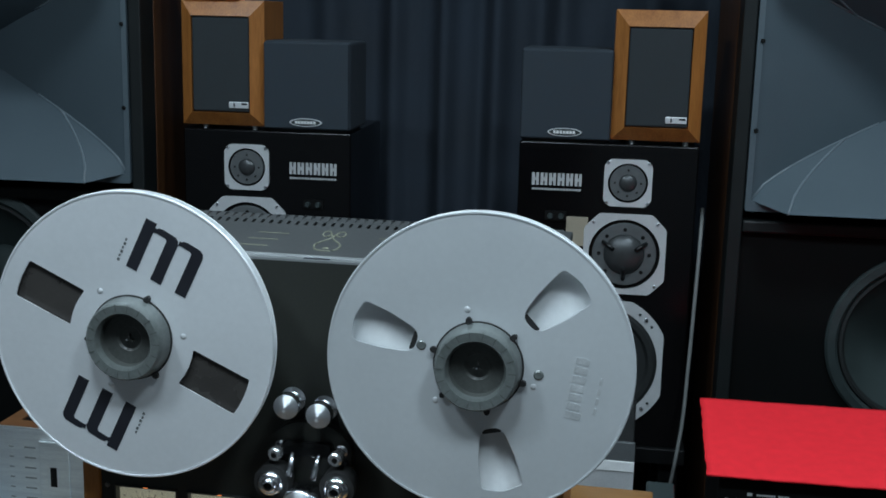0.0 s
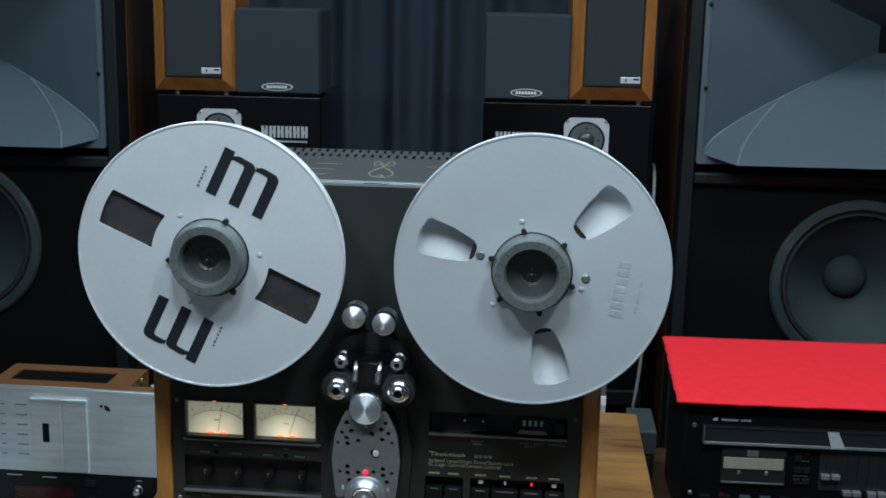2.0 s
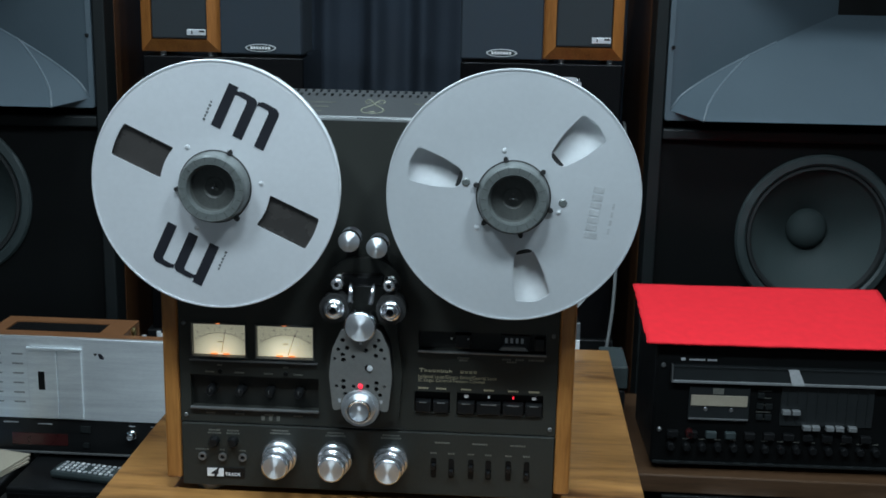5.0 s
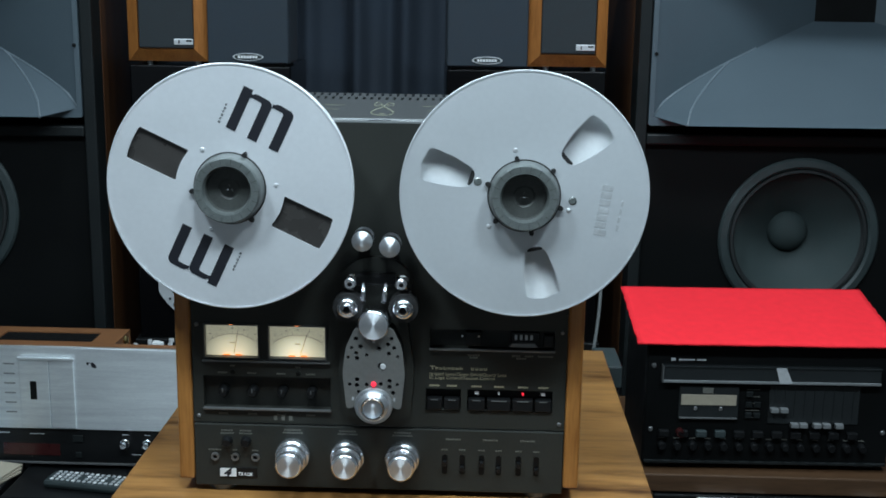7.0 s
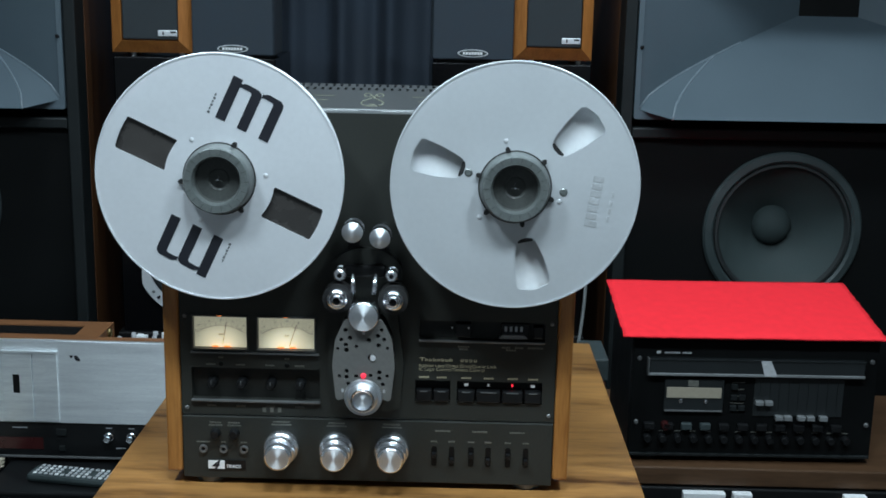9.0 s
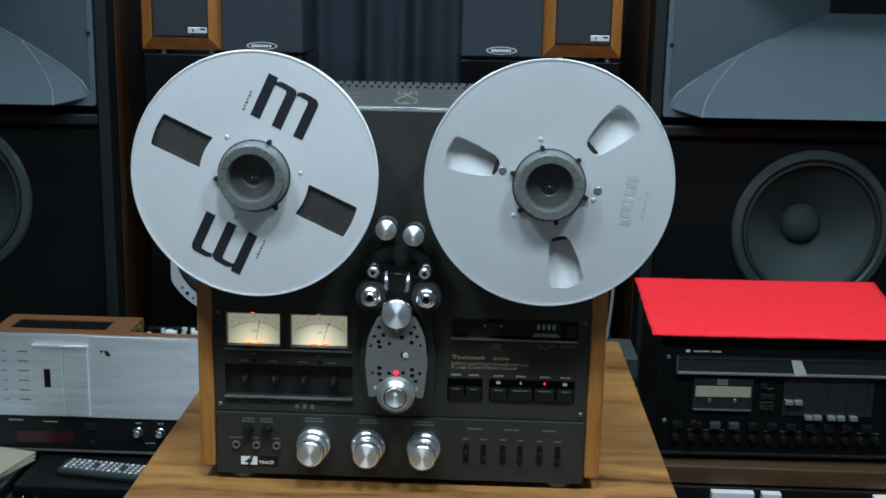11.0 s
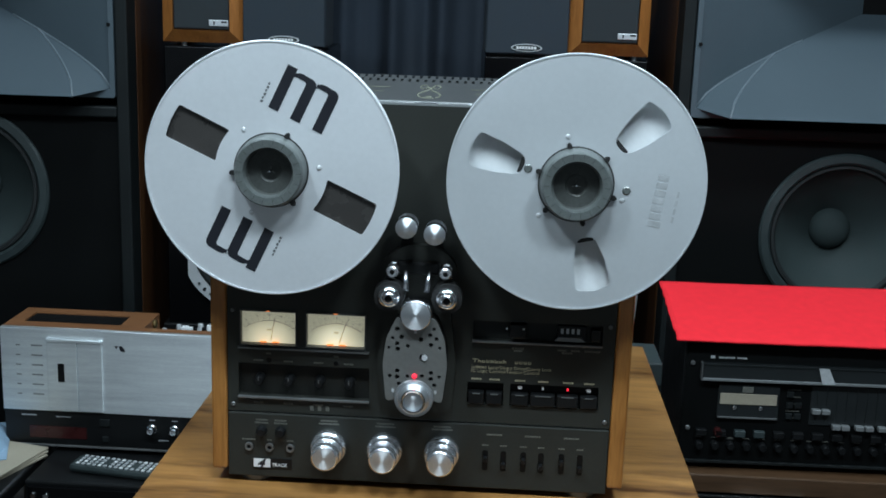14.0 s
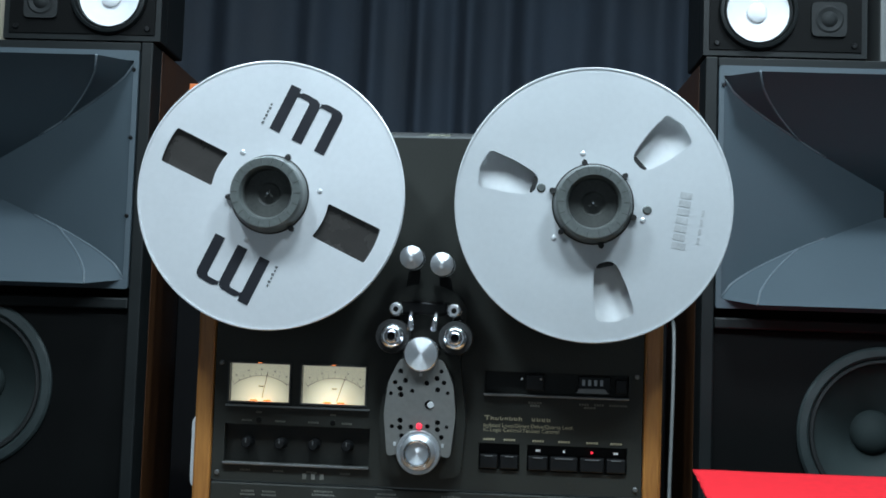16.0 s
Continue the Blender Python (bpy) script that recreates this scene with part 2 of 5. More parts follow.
def lathe(profile, cx=0.0, cz=0.0, cy=0.0, seg=48, bm=None, tilt=None, facets=False):
    """Turn (radius, y) pairs round an axis along y. The front is at lower y."""
    b = bmesh.new()
    rings = []
    for r, y in profile:
        if r < 1e-6:
            rings.append([b.verts.new((0, y, 0))])
        else:
            rings.append([b.verts.new((r * math.cos(2 * math.pi * i / seg), y, r * math.sin(2 * math.pi * i / seg))) for i in range(seg)])
    for a, c in zip(rings, rings[1:]):
        for i in range(seg):
            j = (i + 1) % seg
            if len(a) == 1 and len(c) == 1:
                continue
            if len(a) == 1:
                b.faces.new((a[0], c[i], c[j]))
            elif len(c) == 1:
                b.faces.new((a[i], c[0], a[j]))
            else:
                b.faces.new((a[i], c[i], c[j], a[j]))
    bmesh.ops.recalc_face_normals(b, faces=b.faces[:])
    for f in b.faces:
        f.smooth = not facets
    sharp = [e for e in b.edges if len(e.link_faces) == 2 and e.calc_face_angle(0) > 0.6]
    if sharp and not facets:
        bmesh.ops.split_edges(b, edges=sharp)
    if tilt is not None:
        bmesh.ops.transform(b, matrix=tilt, verts=b.verts[:])
    bmesh.ops.translate(b, vec=(cx, cy, cz), verts=b.verts[:])
    return b if bm is None else take(bm, b)


def plate(loops, y0, y1, bm=None):
    """A flat plate in x and z from y0 (front) to y1, its first loop the outline and the rest holes."""
    from mathutils.geometry import tessellate_polygon
    b = bmesh.new()
    pts = [p for l in loops for p in l]
    front = [b.verts.new((x, y0, z)) for x, z in pts]
    back = [b.verts.new((x, y1, z)) for x, z in pts]
    for t in tessellate_polygon([[Vector((x, z, 0)) for x, z in l] for l in loops]):
        if len(set(t)) == 3:
            b.faces.new([front[i] for i in t])
            b.faces.new([back[i] for i in reversed(t)])
    at = 0
    for l in loops:
        n = len(l)
        for i in range(n):
            j = (i + 1) % n
            b.faces.new((front[at + i], front[at + j], back[at + j], back[at + i]))
        at += n
    bmesh.ops.recalc_face_normals(b, faces=b.faces[:])
    return b if bm is None else take(bm, b)


def circle(cx, cz, r, seg=48, a0=0.0):
    return [(cx + r * math.cos(a0 + 2 * math.pi * i / seg), cz + r * math.sin(a0 + 2 * math.pi * i / seg)) for i in range(seg)]


def rounded(pts, r, seg=4):
    """A polygon with its corners rounded by about r."""
    out = []
    n = len(pts)
    for i in range(n):
        p, a, c = Vector(pts[i]), Vector(pts[i - 1]), Vector(pts[(i + 1) % n])
        ra = min(r, (a - p).length * 0.45)
        rc = min(r, (c - p).length * 0.45)
        s, e = p + (a - p).normalized() * ra, p + (c - p).normalized() * rc
        for k in range(seg + 1):
            t = k / seg
            q = s * (1 - t) ** 2 + p * 2 * t * (1 - t) + e * t * t
            out.append((q.x, q.y))
    return out


def turned(pts, angle, cx=0.0, cz=0.0):
    c, s = math.cos(angle), math.sin(angle)
    return [(cx + x * c - z * s, cz + x * s + z * c) for x, z in pts]


def rect(x0, x1, z0, z1):
    return [(x0, z0), (x1, z0), (x1, z1), (x0, z1)]


def tube(points, r, seg=10, bm=None):
    """A round cord through points."""
    b = bmesh.new()
    pts = [Vector(p) for p in points]
    rings = []
    for i, p in enumerate(pts):
        d = (pts[min(i + 1, len(pts) - 1)] - pts[max(i - 1, 0)]).normalized()
        u = d.orthogonal().normalized() if abs(d.x) > 0.9 else d.cross(Vector((1, 0, 0))).normalized()
        w = d.cross(u)
        rings.append([b.verts.new(p + u * r * math.cos(2 * math.pi * k / seg) + w * r * math.sin(2 * math.pi * k / seg)) for k in range(seg)])
    for a, c in zip(rings, rings[1:]):
        for k in range(seg):
            b.faces.new((a[k], a[(k + 1) % seg], c[(k + 1) % seg], c[k])).smooth = True
    b.faces.new(rings[0][::-1])
    b.faces.new(rings[-1])
    bmesh.ops.recalc_face_normals(b, faces=b.faces[:])
    return b if bm is None else take(bm, b)


def smooth_path(points, per=8):
    """Catmull-Rom points through the given ones."""
    p = [Vector(q) for q in points]
    p = [p[0] * 2 - p[1]] + p + [p[-1] * 2 - p[-2]]
    out = []
    for i in range(1, len(p) - 2):
        for k in range(per):
            t = k / per
            out.append(0.5 * ((2 * p[i]) + (p[i + 1] - p[i - 1]) * t + (2 * p[i - 1] - 5 * p[i] + 4 * p[i + 1] - p[i + 2]) * t * t + (3 * p[i] - p[i - 1] - 3 * p[i + 1] + p[i + 2]) * t ** 3))
    out.append(p[-2])
    return out


def mesh_of(name, bm, mat, smooth_angle=None):
    me = bpy.data.meshes.new(name)
    bm.to_mesh(me)
    bm.free()
    me.materials.append(mat)
    return me


def part(name, bm, mat, parent, label=""):
    ob = new(name, mesh_of(name, bm, mat))
    ob.parent = parent
    if label:
        tagged(ob, label)
    return ob


def thing(name, label, category, m=None, group="", kind=""):
    ob = new(name)
    ob.empty_display_size = 0.05
    if m is not None:
        ob.matrix_world = m
    return tagged(ob, label, category, group, kind)


def single(name, bm, mat, label, category="", m=None, group="", kind=""):
    ob = new(name, mesh_of(name, bm, mat))
    if m is not None:
        ob.matrix_world = m
    return tagged(ob, label, category, group, kind)


def bars(items, y, depth=0.0004):
    """Small printed bars (x0, x1, z0, z1) on a face at y."""
    b = bmesh.new()
    for x0, x1, z0, z1 in items:
        box(x0, x1, y - depth, y, z0, z1, 0, b)
    return b


def word(cx, z, width, height, n=0, gap=0.22):
    """Bars that stand for one line of unreadable print."""
    n = n or max(2, int(width / (height * 1.1)))
    step = width / n
    return [(cx - width / 2 + i * step, cx - width / 2 + (i + 1 - gap) * step, z - height / 2, z + height / 2) for i in range(n)]


def lettering(text, size, x, y, z, shear=0.0, bold=0.0):
    """Text in the built-in font as a flat raised mesh facing -y, as a bmesh."""
    cu = bpy.data.curves.new("lettering", "FONT")
    cu.body, cu.size, cu.extrude, cu.shear, cu.offset = text, size, 0.0002, shear, bold
    ob = bpy.data.objects.new("lettering", cu)
    scene.collection.objects.link(ob)
    me = bpy.data.meshes.new_from_object(ob.evaluated_get(bpy.context.evaluated_depsgraph_get()))
    bpy.data.objects.remove(ob)
    b = bmesh.new()
    b.from_mesh(me)
    bpy.data.meshes.remove(me)
    bmesh.ops.transform(b, matrix=pose(x, y, z, 90, 0, 0), verts=b.verts[:])
    return b


# ---------------------------------------------------------------- room
BACK_TURN = 2.58


def back_y(y0, x):
    return y0 + 0.045 * x


single("floor", box(-2.7, 2.7, -3.1, 2.4, -0.1, 0.0), M_FLOOR, "dark carpeted floor of the listening room", "floor", kind="structure")
single("ceiling", box(-2.7, 2.7, -3.1, 2.4, CEILING_Z, CEILING_Z + 0.1), M_CEILING, "plain unseen ceiling, pale to bounce fill light", "ceiling", kind="structure")
single("wall_north", box(-2.7, 2.7, 2.3, 2.4, 0, CEILING_Z), M_WALL, "dark painted wall behind the curtain", "wall", kind="structure")
single("wall_south", box(-2.7, 2.7, -3.1, -3.0, 0, CEILING_Z), M_WALL_REAR, "unseen wall facing the speakers, pale to bounce fill light", "wall", kind="structure")
single("wall_west", box(-2.7, -2.6, -3.0, 2.3, 0, CEILING_Z), M_WALL, "dark painted side wall", "wall", kind="structure")
single("wall_east", box(2.6, 2.7, -3.0, 2.3, 0, CEILING_Z), M_WALL, "dark painted side wall", "wall", kind="structure")

# The two rear fixtures belong to the added fill lamps.
for lx, ly, power in LAMP_PLACES:
    lamp = thing("ceiling_and_fill_lamp", "square white ceiling lamp, switched on; rear two added as fill", "ceiling lamp", pose(lx, ly, CEILING_Z), "ceiling lamps")
    fr = bmesh.new()
    for s in (-1, 1):
        box(s * 0.15 - 0.02, s * 0.15 + 0.02, -0.17, 0.17, -0.05, 0, 0.004, fr)
        box(-0.13, 0.13, s * 0.15 - 0.02, s * 0.15 + 0.02, -0.05, 0, 0.004, fr)
    part("frame", fr, M_SILVER, lamp)
    part("diffuser", box(-0.13, 0.13, -0.13, 0.13, -0.03, -0.004), M_LAMP, lamp, "glowing white diffuser")


def curtain():
    """Heavy cloth in uneven vertical folds, hung across the back."""
    rnd = random.Random(4)
    cu = thing("curtain", "dark navy cloth curtain hanging in vertical folds", "curtain", pose(0, 0, 0))
    b = bmesh.new()
    n, x0, x1 = 420, -1.9, 1.9
    ph = [rnd.uniform(0, 6.28) for _ in range(6)]
    cols = []
    for i in range(n + 1):
        x = x0 + (x1 - x0) * i / n
        col = []
        for k in range(9):
            z = 0.03 + 2.36 * k / 8
            u = x * 38 + 1.6 * math.sin(x * 7 + ph[0]) + 0.5 * math.sin(z * 1.3 + ph[1])
            y = 0.028 * math.sin(u) + 0.012 * math.sin(2 * u + ph[2]) + 0.016 * math.sin(x * 13 + ph[3] + 0.2 * z)
            col.append(b.verts.new((x, back_y(1.93, x) + y * (0.75 + 0.25 * math.sin(z * 1.1 + x * 3)), z)))
        cols.append(col)
    for a, c in zip(cols, cols[1:]):
        for k in range(8):
            b.faces.new((a[k], c[k], c[k + 1], a[k + 1])).smooth = True
    g = bmesh.ops.extrude_face_region(b, geom=b.faces[:])
    for v in [e for e in g["geom"] if isinstance(e, bmesh.types.BMVert)]:
        v.co.y += 0.004
    part("cloth", b, M_CURTAIN, cu)
    part("rail", tube([(-1.95, back_y(1.93, -1.95), 2.405), (1.95, back_y(1.93, 1.95), 2.405)], 0.012), M_BLACK, cu)


curtain()


# ---------------------------------------------------------------- large horn loudspeakers
def strip(b, a, c):
    for i in range(len(a) - 1):
        if (a[i] - c[i]).length < 1e-6 and (a[i + 1] - c[i + 1]).length < 1e-6:
            continue
        vs = []
        for p in (a[i], a[i + 1], c[i + 1], c[i]):
            if not vs or all((p - q.co).length > 1e-7 for q in vs):
                vs.append(b.verts.new(p))
        if len(vs) >= 3:
            b.faces.new(vs).smooth = True


def horn(parent, hw=0.455, hh=0.2355, cz=0.0):
    """Two-way flared horn: tall side walls that close to a low throat, lips that roll forward past the flange."""
    def g(s):
        return 0.62 * s ** 0.55 + 0.38 * s
    n = 18
    low = []
    for i in range(n + 1):
        s = i / n
        low.append(Vector((-hw + 0.011 + (hw - 0.011 - 0.072) * s, 0.006 + 0.24 * s ** 1.1, -hh + (hh - 0.03) * g(s))))
    join = 8

    def crease_from(tip):
        line = []
        for i in range(n + 1):
            if i >= join:
                line.append(low[i].copy())
                continue
            t = i / join
            p = tip.lerp(low[join], t)
            p.z = tip.z + (low[join].z - tip.z) * (t ** 0.72)
            p.y = tip.y + (low[join].y - tip.y) * (t ** 0.68)
            line.append(p)
        return line
    forward = crease_from(Vector((-hw + 0.071, -0.070, -hh - 0.013)))
    upper = crease_from(Vector((-hw + 0.071, -0.068, -hh + 0.004)))

    def fx(ps):
        return [Vector((-p.x, p.y, p.z)) for p in ps]
    def fz(ps):
        return [Vector((p.x, p.y, -p.z)) for p in ps]
    e = -hw + 0.011
    h = part("horn", plate([rounded(rect(-hw, hw, cz - hh - 0.020, cz + hh + 0.022), 0.006), rect(e, -e, cz - hh, cz + hh)], -0.004, 0.012), M_HORN, parent, "grey moulded horn with rolled lips")

    def sheet(b, rows):
        q = bmesh.new()
        for ra, rb in zip(rows, rows[1:]):
            strip(q, ra, rb)
        bmesh.ops.remove_doubles(q, verts=q.verts[:], dist=1e-5)
        bmesh.ops.recalc_face_normals(q, faces=q.faces[:])
        return take(b, q)

    def lift(b):
        bmesh.ops.translate(b, vec=(0, 0, cz), verts=b.verts[:])
        return b
    for name, flip, line in (("lower_lip", lambda q: q, forward), ("upper_lip", fz, upper)):
        c, l = flip(line), flip(low)
        b = sheet(bmesh.new(), [c] + [[a.lerp(e2, k / 6) for a, e2 in zip(c, fx(c))] for k in range(1, 6)] + [fx(c)])
        sheet(b, [l, c])
        sheet(b, [fx(l), fx(c)])
        t, a = c[0], l[0]
        b.faces.new([b.verts.new(p) for p in (a, t, fx([t])[0], fx([a])[0])])
        lp_ = part(name, lift(b), M_HORN, h)
        # Pale tubes paint the highlight that runs along the rounded lip edges.
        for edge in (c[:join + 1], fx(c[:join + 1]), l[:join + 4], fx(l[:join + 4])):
            part("rounded_edge", lift(tube(edge, 0.0024, 10)), M_HORN_EDGE, lp_, "rounded edge with a painted highlight")
    for ps in (low, fx(low)):
        up = fz(ps)
        b = sheet(bmesh.new(), [[p.lerp(q, k / 4) for p, q in zip(ps, up)] for k in range(5)])
        part("side_wall", lift(b), M_HORN, h)
    part("throat", box(-0.09, 0.09, 0.248, 0.26, cz - 0.05, cz + 0.05), M_RECESS, h, "black throat opening")
    for s in (-1, 1):
        for z in (-0.10, 0.068, 0.215):
            part("screw", lathe([(0, -0.008), (0.003, -0.008), (0.0045, -0.006), (0.0045, 0)], s * (hw - 0.010), cz + z, 0, 12), M_BLACK, h)
    return h


def woofer(parent, cx, cz, r, y, mats=(M_BASKET, M_SURROUND, M_CONE, M_CONE), name="woofer", deep=0.085):
    """Cone driver: cast rim, rolled surround, cone, dust cap."""
    rim = part(name, lathe([(r * 0.865, y + 0.004), (r * 0.87, y - 0.006), (r * 0.90, y - 0.011), (r * 0.975, y - 0.009), (r, y - 0.004), (r, y + 0.004)], cx, cz, 0, 96), mats[0], parent)
    part("surround", lathe([(r * 0.865, y + 0.001), (r * 0.85, y - 0.005), (r * 0.82, y - 0.006), (r * 0.80, y), (r * 0.79, y + 0.003)], cx, cz, 0, 96), mats[1], rim)
    prof = [(r * 0.79, y + 0.003)]
    for k in range(1, 9):
        t = k / 8
        prof.append((r * (0.79 - 0.55 * t), y + 0.003 + deep * (t ** 0.85)))
    part("cone", lathe(prof, cx, cz, 0, 96), mats[2], rim)
    cap = [(r * 0.255 * math.cos(a), y + deep - 0.002 - min(0.032 * r / 0.18, 0.6 * deep) * math.sin(a)) for a in [k * math.pi / 16 for k in range(9)]]
    cap[-1] = (0, cap[-1][1])
    part("dust_cap", lathe(cap, cx, cz), mats[3], rim)
    return rim


def horn_speaker(cx, side, woofer_dx, woofer_z):
    """side is +1 where the inner wall is at lower x."""
    hw, y0, zt = 0.53, 0.0, 1.443
    sp = thing("horn_loudspeaker", "large black studio loudspeaker with a grey flared horn and walnut sides", "loudspeaker",
               pose(cx, back_y(1.257, cx), 0, 0, 0, BACK_TURN), "large loudspeakers")
    for s in (-1, 1):
        part("side_panel", box(s * hw - 0.014 * (s > 0), s * hw + 0.014 * (s < 0), 0.075, 0.46, 0.04, zt, 0.002), M_WOOD_DARK, sp, "walnut side panel")
        part("front_frame", box(s * hw - 0.026 * (s > 0), s * hw + 0.026 * (s < 0), 0.0, 0.073, 0.04, zt, 0.003), M_FRAME_DARK, sp)
    part("top_panel", box(-hw + 0.015, hw - 0.015, 0.076, 0.46, zt - 0.022, zt - 0.002), M_WOOD_DARK, sp)
    part("top_frame", box(-hw + 0.027, hw - 0.027, 0.0, 0.074, zt - 0.020, zt - 0.001, 0.002), M_FRAME_DARK, sp)
    part("back_panel", box(-hw + 0.015, hw - 0.015, 0.44, 0.459, 0.05, zt - 0.024), M_BLACK, sp)
    part("shelf_strip", box(-hw + 0.027, hw - 0.027, 0.0, 0.05, 0.868, 0.892, 0.004), M_FRAME_DARK, sp)
    part("baffle", plate([rect(-hw + 0.027, hw - 0.027, 0.05, 0.866), circle(woofer_dx, woofer_z, 0.172)], 0.018, 0.036), M_BAFFLE, sp, "black front baffle")
    part("bottom_panel", box(-hw + 0.015, hw - 0.015, 0.02, 0.43, 0.04, 0.048), M_BLACK, sp)
    woofer(sp, woofer_dx, woofer_z, 0.182, 0.016)
    horn(sp, hw - 0.028, 0.2355, 1.1665)
    part("plinth", box(-hw + 0.03, hw - 0.03, 0.04, 0.43, 0.0, 0.039), M_BLACK, sp)
    return sp


horn_speaker(0.985, 1, 0.840 - 0.985, 0.659)
horn_speaker(-1.255, -1, -1.092 + 1.255, 0.70)


# ---------------------------------------------------------------- bookshelf monitors lying on the large loudspeakers
def flat_monitor(cx, zt, mirror, y):
    sp = thing("bookshelf_monitor", "small black monitor loudspeaker with a white cone, lying on its side", "loudspeaker",
               pose(cx, y, zt, 0, 0, BACK_TURN), "small monitors")
    w, h, d = 0.172, 0.215, 0.19
    wx = -mirror * 0.058
    part("cabinet", box(-w, w, 0.046, d, 0.002, h, 0.004), M_FRAME_DARK, sp, "black veneered cabinet")
    part("front_frame", plate([rect(-w, w, 0.002, h), rect(-w + 0.012, w - 0.012, 0.014, h - 0.012)], 0.0, 0.045), M_FRAME_DARK, sp)
    part("baffle", plate([rect(-w + 0.0125, w - 0.0125, 0.0145, h - 0.0125), circle(wx, 0.098, 0.074)], -0.003, 0.012), M_BAFFLE, sp)
    woofer(sp, wx, 0.098, 0.083, -0.006, (M_FRAME_DARK, M_SURROUND, M_WHITE_CONE, M_WHITE_CONE), "woofer", 0.014)
    tx = mirror * 0.09
    tw = part("tweeter", plate([rounded(rect(tx - 0.037, tx + 0.037, 0.046, 0.12), 0.014)], -0.009, -0.004), M_SURROUND, sp)
    part("dome", lathe([(0, -0.016), (0.008, -0.015), (0.014, -0.012), (0.017, -0.009), (0.026, -0.0115), (0.030, -0.009)], tx, 0.083), M_SURROUND, tw)
    for px, pz in ((-w + 0.028, 0.028), (w - 0.028, 0.028), (-w + 0.028, h - 0.026), (w - 0.028, h - 0.026)):
        part("grille_socket", lathe([(0, -0.007), (0.005, -0.007), (0.007, -0.004)], px, pz, 0, 12), M_BLACK, sp)


flat_monitor(0.622, 1.445, 1, back_y(1.262, 0.62))
flat_monitor(-0.885, 1.445, -1, back_y(1.262, -0.88))
single("storage_box", box(-0.07, 0.07, 0, 0.15, 0.002, 0.2, 0.004), M_PAPER, "pale card box beside the small monitor", "box", pose(-1.135, back_y(1.29, -1.1), 1.443, 0, 0, BACK_TURN))
single("storage_box", box(-0.07, 0.07, 0, 0.15, 0.002, 0.2, 0.004), M_CABLE, "pale grey card box beside the small monitor", "box", pose(0.90, back_y(1.29, 0.9), 1.443, 0, 0, BACK_TURN))


# ---------------------------------------------------------------- three-way monitors in the middle
def chamfered(w, h, c):
    return [(-w, -h + c), (-w + c, -h), (w - c, -h), (w, -h + c), (w, h - c), (w - c, h), (-w + c, h), (-w, h - c)]


def shift(pts, x, z):
    return [(a + x, b + z) for a, b in pts]


def dome_driver(parent, name, x, z, half, cham, r_open, r_dome):
    pl = part(name, plate([rounded(shift(chamfered(half, half, cham), x, z), 0.006), circle(x, z, r_open)], -0.005, -0.0005), M_SILVER, parent, "silver square mounting plate")
    part("groove", lathe([(r_open, -0.003), (r_open * 0.99, 0.003), (r_open * 0.90, 0.003), (r_open * 0.90, -0.002)], x, z), M_BLACK, pl)
    part("ring", lathe([(r_open * 0.90, -0.002), (r_open * 0.88, -0.004), (r_dome * 1.12, -0.004), (r_dome * 1.08, -0.001)], x, z), M_RING, pl)
    prof = [(r_dome * 1.1 * math.cos(a), -0.002 - r_dome * 0.55 * math.sin(a)) for a in [k * math.pi / 20 for k in range(11)]]
    prof[-1] = (0, prof[-1][1])
    part("dome", lathe(prof, x, z), M_DOME, pl, "dark mesh dome")
    rr = (r_open * 0.9 + r_dome) / 2
    for k in range(8):
        a = math.pi / 2 + k * math.pi / 4
        if half > 0.06 or k in (0, 2, 3, 4, 5, 6):
            part("port", lathe([(0, -0.0048), (half * 0.045, -0.0048), (half * 0.055, -0.003)], x + rr * math.cos(a), z + rr * math.sin(a), 0, 10), M_BLACK, pl)
    if half > 0.06:
        for k in range(3):
            a = math.pi / 2 + math.pi / 3 * (2 * k + 1)
            part("guard_arm", tube([(x + rr * math.cos(a), -0.006, z + rr * math.sin(a)), (x + r_dome * 0.7 * math.cos(a), -0.006 - r_dome * 0.45, z + r_dome * 0.7 * math.sin(a))], 0.004, 8), M_BLACK, pl)
    for sx in (-1, 1):
        for sz in (-1, 1):
            q = half - cham * 0.62
            part("screw", lathe([(0, -0.0075), (0.003, -0.0075), (0.0042, -0.005)], x + sx * q, z + sz * q, 0, 10), M_CHROME, pl)


